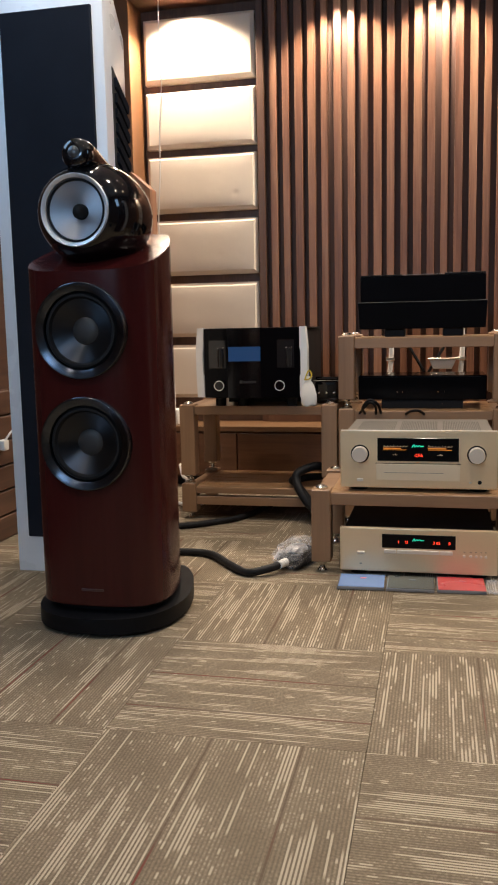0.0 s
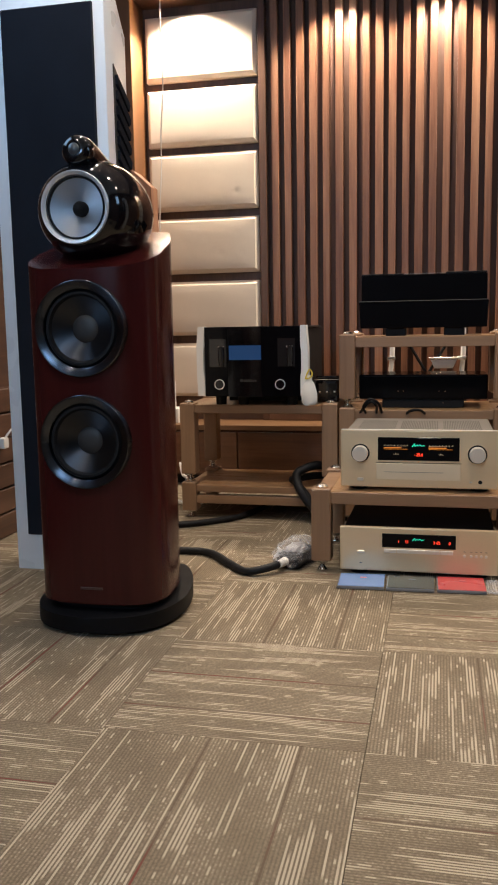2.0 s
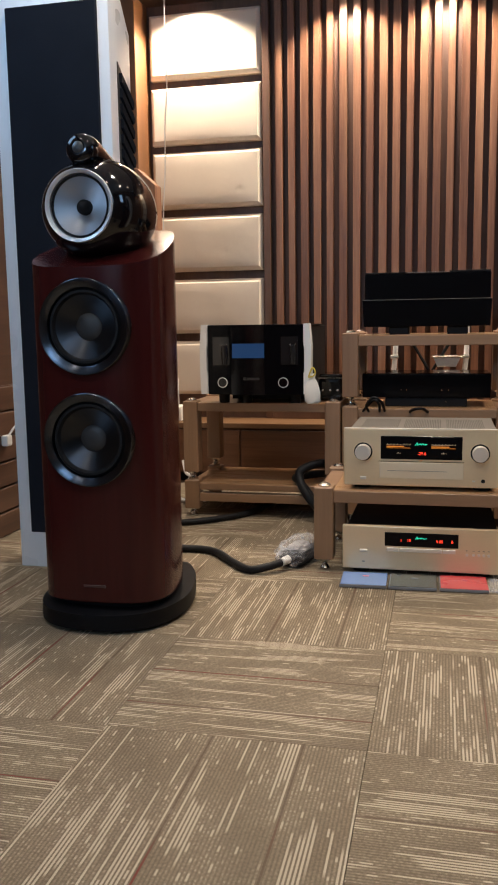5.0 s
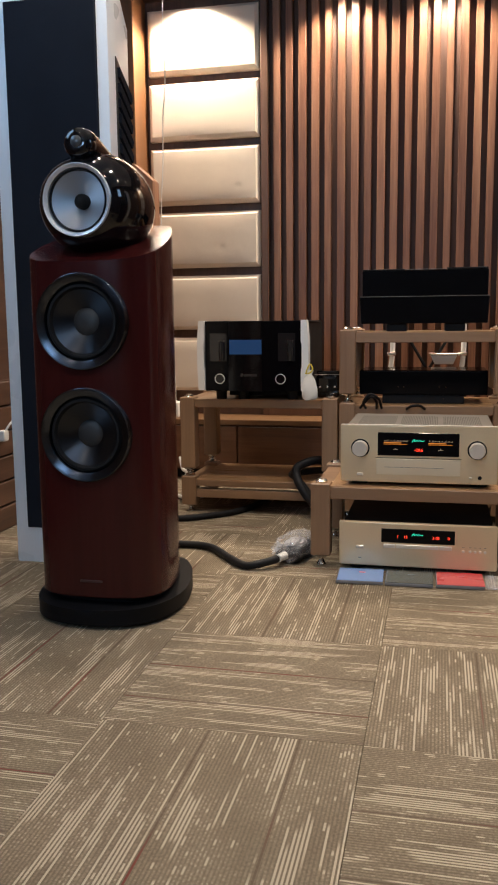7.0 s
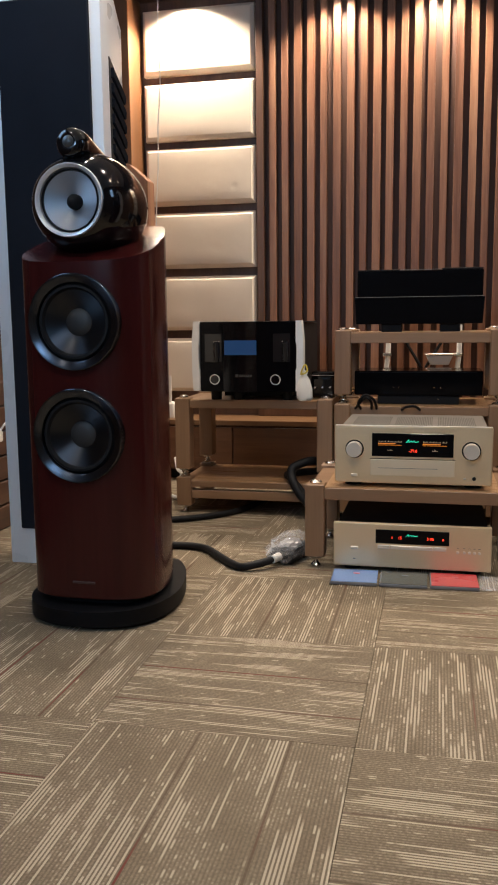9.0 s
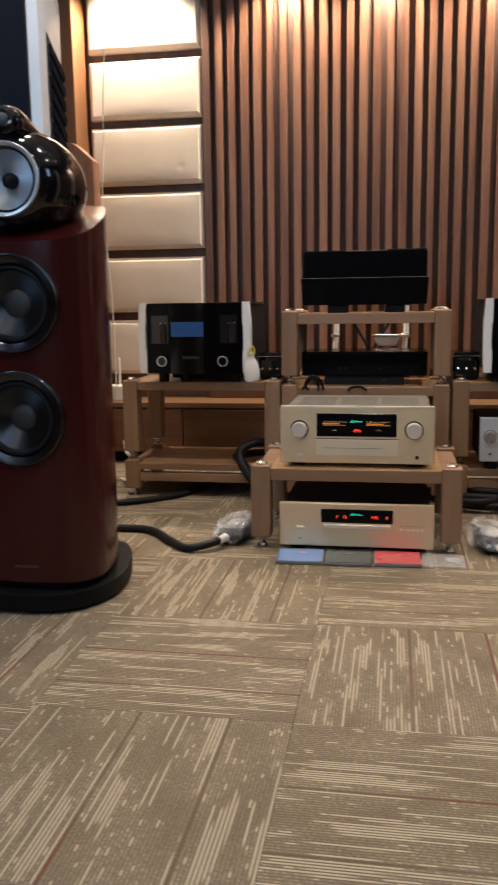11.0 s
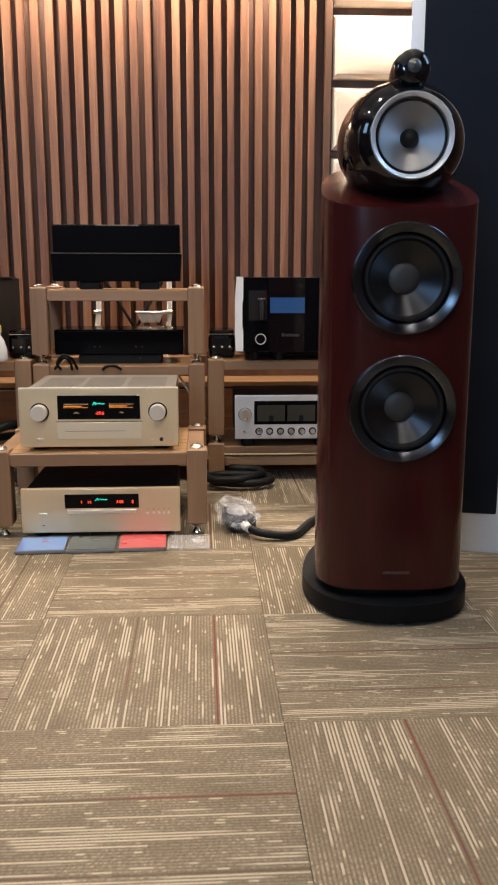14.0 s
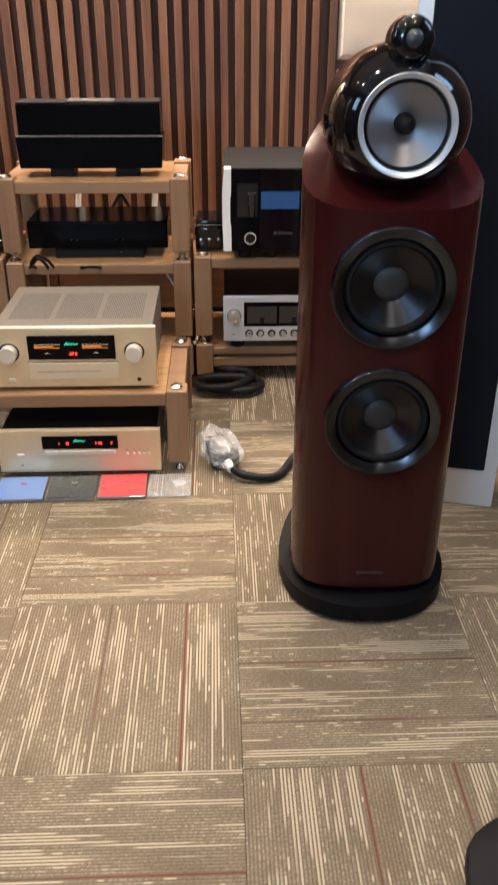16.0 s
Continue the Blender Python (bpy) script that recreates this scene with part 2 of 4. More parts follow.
FLAP = plain("satin_champagne_flap", (0.78, 0.67, 0.49), 0.44, 0.6, vary=0.03).m
AMP_TOP = plain("taupe_amp_lid", (0.120, 0.106, 0.090), 0.45, 0.3, vary=0.06, bump=0.1).m
LUX = plain("satin_silver_front", (0.60, 0.61, 0.63), 0.42, 0.55, vary=0.04).m
CABLE = plain("braided_black_sleeve", (0.009, 0.009, 0.010), 0.5, vary=0.5, scale=120, bump=0.4, spec=0.2).m
CASE_BLUE = plain("blue_sleeve", (0.16, 0.27, 0.58), 0.25, vary=0.12, coat=0.6).m
CASE_DARK = plain("dark_sleeve", (0.055, 0.052, 0.045), 0.25, vary=0.4, coat=0.6).m
CASE_RED = plain("red_sleeve", (0.62, 0.06, 0.065), 0.28, vary=0.08, coat=0.6).m
CASE_CLEAR = plain("clear_case_edge", (0.20, 0.20, 0.21), 0.18, vary=0.15, coat=0.5).m
TISSUE = plain("silvery_wrap", (0.40, 0.39, 0.40), 0.3, 0.3, vary=0.3, scale=90, bump=0.3).m
INK_RED = plain("red_print", (0.45, 0.06, 0.10), 0.4).m
INK_GREY = plain("grey_print", (0.20, 0.19, 0.17), 0.5).m
SLOT = plain("vent_shadow", (0.045, 0.040, 0.035), 0.6).m
FAINT = plain("faint_print", (0.035, 0.035, 0.036), 0.5).m
YELLOW = plain("yellow_cord", (0.62, 0.47, 0.05), 0.7).m
RED_GLOW = Mat("red_digits", (0.1, 0.0, 0.0), 0.4, emit=(1.0, 0.05, 0.02), power=2.2).m
GREEN_GLOW = Mat("green_mark", (0.0, 0.1, 0.08), 0.4, emit=(0.02, 0.75, 0.45), power=0.9).m
AMBER_GLOW = Mat("amber_scale", (0.2, 0.08, 0.0), 0.4, emit=(1.0, 0.30, 0.04), power=0.65).m
PALE_GLOW = Mat("pale_scale", (0.2, 0.15, 0.1), 0.4, emit=(1.0, 0.75, 0.5), power=0.45).m
BLUE_GLOW = Mat("blue_screen", (0.01, 0.02, 0.05), 0.15, emit=(0.040, 0.14, 0.38), power=0.22).m
LAMP_GLOW = Mat("lamp_lens", (0.9, 0.9, 0.9), 0.3, emit=(1.0, 0.82, 0.6), power=30.0).m


def film_material():
    m = Mat("clear_plastic_film", (0.86, 0.86, 0.88), 0.07, spec=1.0)
    v = m.coords((1, 1, 1))
    crease = m.noise(v, 11.0, 3.0, 0.55, 1.5)
    fold = m.math("MULTIPLY", m.math("ABSOLUTE", m.math("SUBTRACT", crease, 0.5)), 2.2)
    m.link(m.math("ADD", m.math("MULTIPLY", fold, 0.75), 0.10), m.b.inputs["Alpha"])
    return m.bump(crease, 0.8, 0.02).m


FILM = film_material()
TUBE_GLASS = Mat("smoked_window", (0.014, 0.014, 0.015), 0.12).m

# ---------------------------------------------------------------- mesh helpers


def thing(name, label, category, at=(0, 0, 0), group="", kind=""):
    ob = new(name)
    ob.location = at
    return tagged(ob, label, category, group, kind)


def part(name, bm, material, parent=None, label="", smooth=None):
    """Links a bmesh as one mesh object; smooth: the angle in degrees up to which edges are shaded smooth."""
    bmesh.ops.recalc_face_normals(bm, faces=bm.faces)
    me = bpy.data.meshes.new(name)
    if smooth:
        flat = bm.faces.layers.int.get("flat")
        for f in bm.faces:
            f.smooth = not (flat and f[flat])
        for e in bm.edges:
            e.smooth = len(e.link_faces) == 2 and e.calc_face_angle(0) < radians(smooth)
    bm.to_mesh(me)
    bm.free()
    me.materials.append(material)
    ob = new(name, me)
    ob.parent = parent
    if label:
        ob["label"] = label
    return ob


def shared(name, me, parent, at):
    ob = new(name, me)
    ob.parent = parent
    ob.location = at
    return ob


def box(x0, x1, y0, y1, z0, z1, bevel=0.0, bm=None, seg=2):
    out = bm or bmesh.new()
    flat = out.faces.layers.int.get("flat") or out.faces.layers.int.new("flat")
    known = set(out.faces)
    vs = [out.verts.new((x, y, z)) for x in (x0, x1) for y in (y0, y1) for z in (z0, z1)]
    fs = [out.faces.new([vs[i] for i in q]) for q in ((0, 1, 3, 2), (4, 6, 7, 5), (0, 4, 5, 1), (2, 3, 7, 6), (0, 2, 6, 4), (1, 5, 7, 3))]
    if bevel:
        edges = list({e for f in fs for e in f.edges})
        bmesh.ops.bevel(out, geom=edges, offset=bevel, segments=seg, profile=0.5, affect="EDGES")
        for f in out.faces:
            if f not in known:
                f.normal_update()
                f[flat] = max(abs(c) for c in f.normal) > 0.9999
    return out


def lathe(profile, n=32, axis="y", bm=None, at=(0, 0, 0), squash=1.0):
    """Turns (along, radius) pairs about an axis through at."""
    out = bm or bmesh.new()
    rings = []
    for a, r in profile:
        ring = []
        for k in range(1 if r < 1e-6 else n):
            c, s = r * math.cos(2 * math.pi * k / n), r * math.sin(2 * math.pi * k / n) * squash
            p = (c, a, s) if axis == "y" else (c, s, a) if axis == "z" else (a, c, s)
            ring.append(out.verts.new(Vector(p) + Vector(at)))
        rings.append(ring)
    for a, b in zip(rings, rings[1:]):
        for k in range(n):
            l = (k + 1) % n
            q = [a[k % len(a)], a[l % len(a)], b[l % len(b)], b[k % len(b)]]
            q = list(dict.fromkeys(q))
            if len(q) > 2:
                out.faces.new(q)
    return out


def spline(points, steps=10):
    p = [Vector(q) for q in points]
    p = [2 * p[0] - p[1], *p, 2 * p[-1] - p[-2]]
    out = []
    for a, b, c, d in zip(p, p[1:], p[2:], p[3:]):
        for k in range(steps):
            t = k / steps
            out.append(0.5 * (2 * b + (c - a) * t + (2 * a - 5 * b + 4 * c - d) * t * t + (3 * b - a - 3 * c + d) * t ** 3))
    return [*out, p[-2]]


def tube(points, radius, n=10, steps=10, bm=None, ripple=0.0):
    out = bm or bmesh.new()
    path = spline(points, steps) if steps > 1 else [Vector(q) for q in points]
    rings = []
    for i, q in enumerate(path):
        d = (path[min(i + 1, len(path) - 1)] - path[max(i - 1, 0)]).normalized()
        side = d.cross(Vector((0, 0, 1)) if abs(d.z) < 0.95 else Vector((1, 0, 0))).normalized()
        up = side.cross(d)
        r = radius * (1 + ripple * (i % 2))
        rings.append([out.verts.new(q + r * (math.cos(2 * math.pi * k / n) * side + math.sin(2 * math.pi * k / n) * up)) for k in range(n)])
    for a, b in zip(rings, rings[1:]):
        for k in range(n):
            out.faces.new((a[k], a[(k + 1) % n], b[(k + 1) % n], b[k]))
    out.faces.new(rings[0]), out.faces.new(rings[-1])
    return out


def prism(outline, z0, z1, bevel=0.0, bm=None):
    """A plate from an outline of (x, y) points; z1 may be a function of x and y."""
    out = bm or bmesh.new()
    top = z1 if callable(z1) else (lambda x, y: z1)
    lo = [out.verts.new((x, y, z0)) for x, y in outline]
    hi = [out.verts.new((x, y, top(x, y))) for x, y in outline]
    n = len(outline)
    for k in range(n):
        out.faces.new((lo[k], lo[(k + 1) % n], hi[(k + 1) % n], hi[k]))
    a, b = out.faces.new(lo), out.faces.new(hi)
    if bevel:
        bmesh.ops.bevel(out, geom=list({e for f in (a, b) for e in f.edges}), offset=bevel, segments=2, profile=0.5, affect="EDGES")
    return out


def mirrored(half, steps=5):
    """A smooth closed outline from (y, half width) pairs, front to back."""
    pts = spline([(w, y, 0) for y, w in half], steps)
    right = [(max(0.0, p.x), p.y) for p in pts]
    return right + [(-x, y) for x, y in reversed(right[1:-1])]


def text(name, body, size, material, parent, m):
    """Lettering in the built-in font, turned into a mesh."""
    cu = bpy.data.curves.new(name, "FONT")
    cu.body, cu.size, cu.extrude, cu.align_x = body, size, 0.0004, "CENTER"
    ob = bpy.data.objects.new(name, cu)
    me = bpy.data.meshes.new_from_object(ob)
    bpy.data.objects.remove(ob)
    me.materials.append(material)
    out = new(name, me)
    out.parent = parent
    out.matrix_basis = m
    return out


# ---------------------------------------------------------------- structure
floor = tagged(part("floor", box(XL - 0.15, XR + 0.15, YF - 0.15, YB + 0.15, -0.12, -0.006), CARPET_BED), "office carpet tiles laid in alternating directions", "floor", kind="structure")


def structure(name, bm, material, label, category="wall", smooth=None):
    return tagged(part(name, bm, material, None, "", smooth), label, category, kind="structure")


def wall_with_window(name, axis, at, thick, lo, hi, z1, w0, w1, wz0, wz1, material, label):
    """A wall across one axis from lo to hi with one opening from w0 to w1 and wz0 to wz1."""
    bm = bmesh.new()
    for a0, a1, b0, b1 in ((lo, w0, 0, z1), (w1, hi, 0, z1), (w0, w1, 0, wz0), (w0, w1, wz1, z1)):
        if axis == "x":
            box(at, at + thick, a0, a1, b0, b1, bm=bm)
        else:
            box(a0, a1, at, at + thick, b0, b1, bm=bm)
    return structure(name, bm, material, label)


structure("wall_north", box(XL - 0.15, XR + 0.15, YB, YB + 0.15, 0, CEIL_Z), TRIM_DARK, "dark brown wooden rear wall behind slats and panels")
wall_with_window("wall_west", "x", XL - 0.15, 0.15, YF, YB, CEIL_Z, -1.05, -0.55, 1.55, 2.25, WALNUT_Y, "dark walnut-veneered side wall with a small high window")
wall_with_window("wall_east", "x", XR, 0.15, YF, YB, CEIL_Z, -1.05, -0.55, 1.55, 2.25, WALNUT_Y, "dark walnut-veneered side wall with a small high window")
wall_with_window("wall_south", "y", YF - 0.15, 0.15, XL - 0.15, XR + 0.15, CEIL_Z, -1.45, -0.45, 1.7, 2.35, PAINT_WALL, "plain plastered wall with a high window")
structure("ceiling", box(XL - 0.15, XR + 0.15, YF - 0.15, YB + 0.15, CEIL_Z, CEIL_Z + 0.12), CEILING, "off-white painted ceiling", "ceiling")
structure("soffit", box(XL, XR, 1.02, YB, SOFFIT_Z, CEIL_Z), TRIM_DARK, "dark brown wooden soffit above the rear wall", "soffit")
structure("trim_panel_frame_west", box(XL, -0.760, 1.585, 1.62, 0.296, SOFFIT_Z), TRIM_DARK, "dark wooden backing frame round the cream panels", "trim")
structure("trim_panel_frame_east", box(0.868, XR, 1.585, 1.62, 0.296, SOFFIT_Z), TRIM_DARK, "dark wooden backing frame round the cream panels", "trim")
structure("trim_corner_west", box(XL, -1.372, 1.40, 1.585, 0.296, SOFFIT_Z, 0.003), WALL_WOOD, "orange veneered corner pilaster", "trim")
structure("trim_corner_east", box(1.478, XR, 1.40, 1.585, 0.296, SOFFIT_Z, 0.003), WALL_WOOD, "orange veneered corner pilaster", "trim")
# Added dark strip that stands in for the shade at the slats' foot.
structure("baseboard", box(-0.760, 0.866, 1.530, 1.545, 0.297, 0.395, 0.003), TRIM_DARK, "dark wooden strip added for the shade at the foot of the slats", "baseboard")
structure("trim_slat_edge_west", box(-0.795, -0.762, 1.54, 1.585, 0.296, SOFFIT_Z, 0.002), TRIM_DARK, "narrow dark wooden edge strip", "trim")
structure("trim_slat_edge_east", box(0.868, 0.897, 1.54, 1.585, 0.296, SOFFIT_Z, 0.002), TRIM_DARK, "narrow dark wooden edge strip", "trim")

# Slatted wall: backing board and separate slats.
slat_wall = structure("slat_wall", box(-0.762, 0.868, 1.592, 1.62, 0.296, SOFFIT_Z), SLAT_BACK, "walnut slat wall with dark gaps and warm scallops of light", "wall")
slat_meshes = []
for w, d in ((0.034, 0.040), (0.032, 0.037), (0.036, 0.043)):
    me = part("slat", box(-w / 2, w / 2, -d, 0, 0.296, SOFFIT_Z - 0.002, 0.0025, seg=1), SLAT)
    slat_meshes.append(me.data)
    bpy.data.objects.remove(me)
rng = random.Random(4)
n_slats = 26
for k in range(n_slats):
    x = -0.7195 + k * 0.0614
    shared("slat", slat_meshes[k % 3], slat_wall, (x + rng.uniform(-0.002, 0.002), 1.592, 0))

# Cream padded panels, six in each column.
PANEL_ROWS = [(0.415, 0.680), (0.720, 0.985), (1.025, 1.292), (1.330, 1.598), (1.635, 1.900), (1.940, 2.238)]


DENTS = [(-0.906, 1.405, 0.0030, 0.011), (-0.995, 1.499, 0.0008, 0.012), (-0.989, 1.419, 0.0009, 0.010), (-0.993, 1.116, 0.0010, 0.016), (-0.91, 1.21, 0.0006, 0.014), (-1.10, 1.74, 0.0006, 0.02), (1.10, 1.44, 0.0007, 0.014)]


def padded_panel(x0, x1, z0, z1):
    w, h, d, b = x1 - x0, z1 - z0, 0.050, 0.018
    bm = bmesh.new()
    nx, nz = 48, 24
    grid = []
    for i in range(nx + 1):
        row = []
        for j in range(nz + 1):
            u, v = i / nx, j / nz
            px, pz = b + u * (w - 2 * b), b + v * (h - 2 * b)
            puff = 0.004 * (1 - (2 * u - 1) ** 4) * (1 - (2 * v - 1) ** 4)
            puff += 0.0009 * noise.noise(Vector((px * 9 + x0 * 5, pz * 9 + z0 * 7, 0.3))) + 0.0004 * noise.noise(Vector((px * 31 + x0 * 5, pz * 31, z0 * 9)))
            for dx, dz, deep, wide in DENTS:
                puff -= deep * math.exp(-((x0 + px - dx) ** 2 + (z0 + pz - dz) ** 2) / wide ** 2)
            row.append(bm.verts.new((px, -d - puff, pz)))
        grid.append(row)
    for i in range(nx):
        for j in range(nz):
            bm.faces.new((grid[i][j], grid[i + 1][j], grid[i + 1][j + 1], grid[i][j + 1]))
    rim = [grid[i][0] for i in range(nx + 1)] + [grid[nx][j] for j in range(1, nz + 1)] + [grid[i][nz] for i in range(nx - 1, -1, -1)] + [grid[0][j] for j in range(nz - 1, 0, -1)]
    mid, back = [], []
    for v in rim:
        ex = 0 if v.co.x < b + 1e-4 else w if v.co.x > w - b - 1e-4 else v.co.x
        ez = 0 if v.co.z < b + 1e-4 else h if v.co.z > h - b - 1e-4 else v.co.z
        mid.append(bm.verts.new((ex, -d + 0.020, ez)))
        back.append(bm.verts.new((ex, 0, ez)))
    for a, c in ((rim, mid), (mid, back)):
        for k in range(len(a)):
            l = (k + 1) % len(a)
            bm.faces.new((a[k], a[l], c[l], c[k]))
    bm.faces.new(back)
    ob = part("wall_panel", bm, PANEL, None, "", 25)
    ob.location = (x0, 1.585, z0)
    return ob


for x0, x1 in ((-1.352, -0.802), (0.905, 1.458)):
    for z0, z1 in PANEL_ROWS:
        panel = padded_panel(x0, x1, z0, z1)
        tagged(panel, "cream padded acoustic wall panel with bevelled edges", "wall panel", "cream wall panels")

# Horizontal wainscot boards on the west and east walls.
for side, xa in (("west", XL), ("east", XR)):
    s = 1 if side == "west" else -1
    dado = structure(f"wainscot_{side}", box(min(xa, xa + s * 0.012), max(xa, xa + s * 0.012), -1.2, 1.15, 0, 0.55), SLAT_BACK, "low wainscot of dark walnut boards with open joints", "wainscot")
    board = part("board", box(min(0, s * 0.022), max(0, s * 0.022), -1.2, 1.15, 0, 0.085, 0.003, seg=1), WALNUT_Y)
    board.location = (xa + s * 0.012, 0, 0.002)
    board.parent = dado
    for k in range(1, 6):
        shared("board", board.data, dado, (xa + s * 0.012, 0, 0.002 + k * 0.092))

# Low bench along the rear wall.
bench = thing("wall_bench", "low walnut bench cabinet with a pale top along the slat wall", "bench", (0, 1.32, 0))
part("body", box(XL + 0.04, XR - 0.04, 0.02, 0.262, 0.05, 0.270), SLAT_BACK, bench)
part("top", box(XL + 0.03, XR - 0.03, 0.0, 0.264, 0.271, 0.296, 0.003), BENCH_TOP, bench, "pale orange wooden top")
part("plinth", box(XL + 0.05, XR - 0.05, 0.06, 0.25, 0.0, 0.05), BLACK, bench)
front = part("drawer_front", box(-0.30, 0.30, 0.0, 0.018, 0.06, 0.262, 0.002, seg=1), WALNUT_X, bench)
front.location = (-1.18, 0.002, 0)
for k in range(1, 5):
    shared("drawer_front", front.data, bench, (-1.18 + k * 0.607, 0.002, 0))

# Recessed lamps.
def recessed_lamp(x, y, z, r, label, group):
    l = thing("ceiling_lamp", label, "ceiling lamp", (x, y, z), group)
    part("rim", lathe([(-0.006, r * 0.72), (-0.008, r), (-0.002, r * 1.05), (0.0, r * 1.05)], 24, "z"), ALU, l, "", 40)
    part("lens", lathe([(-0.004, 0.0), (-0.004, r * 0.7)], 24, "z"), LAMP_GLOW, l, "glowing warm lens")


for wx, wy in WASHERS:
    recessed_lamp(wx, wy, SOFFIT_Z, 0.030, "small recessed spotlight glowing warm in the wooden soffit", "soffit spotlights")
for dx, dy in DOWNLIGHTS:
    recessed_lamp(dx, dy, CEIL_Z, 0.05, "recessed downlight glowing warm in the ceiling", "ceiling downlights")

# Windows behind the walk.
def window(name, m, w, h, label):
    win = tagged(new(name), label, "window", kind="structure")
    win.matrix_world = m
    for x0, x1, z0, z1 in ((-w / 2, -w / 2 + 0.05, 0, h), (w / 2 - 0.05, w / 2, 0, h), (-w / 2 + 0.05, w / 2 - 0.05, 0, 0.05), (-w / 2 + 0.05, w / 2 - 0.05, h - 0.05, h)):
        part("window_frame", box(x0, x1, -0.03, 0.03, z0, z1, 0.004, seg=1), WHITE, win)


window("window_1", pose(XL - 0.09, -0.80, 1.55, 0, 0, 90), 0.5, 0.7, "small high white-framed side window")
window("window_3", pose(-0.95, YF - 0.09, 1.7), 1.0, 0.65, "high white-framed window in the far wall")
window("window_2", pose(XR + 0.09, -0.80, 1.55, 0, 0, 90), 0.5, 0.7, "small high white-framed side window")

# ---------------------------------------------------------------- red loudspeakers
CAB = [(-0.245, 0.0), (-0.243, 0.06), (-0.232, 0.115), (-0.205, 0.154), (-0.155, 0.175), (-0.10, 0.176), (-0.04, 0.169), (0.0, 0.160), (0.10, 0.128), (0.20, 0.078), (0.235, 0.0)]
PLINTH = [(-0.292, 0.0), (-0.279, 0.075), (-0.245, 0.135), (-0.18, 0.178), (-0.08, 0.195), (0.04, 0.178), (0.14, 0.145), (0.22, 0.09), (0.25, 0.0)]


def driver(parent, name, z, y, r, cone_mat, ring_mat, label, plug_r, ring_w, roll=0.018, deep=0.052):
    """Ring, surround, cone and dust cap of one driver, facing -y."""
    bulge = [(0.0, 0.02), (0.0, -0.004), (0.03, -0.0062), (0.09, -0.0072), (0.16, -0.0072), (0.5, -0.0050), (0.92, -0.0016), (1.0, -0.0004), (1.14, 0.010)]
    d = part(name, lathe([(y + dy, r - ring_w * f) for f, dy in bulge], 80, "y", at=(0, 0, z)), ring_mat, parent, label, 22)
    ri = r - ring_w - 0.002
    part("surround", lathe([(y + 0.010, ri), (y + 0.001, ri - roll * 0.33), (y + 0.001, ri - roll * 0.67), (y + 0.010, ri - roll)], 48, "y", at=(0, 0, z)), RUBBER, d, "black rubber surround", 40)
    part("cone", lathe([(y + 0.009, ri - roll * 0.9), (y + deep * 0.55, ri * 0.60), (y + deep, plug_r)], 48, "y", at=(0, 0, z)), cone_mat, d, "", 60)
    return d, ri


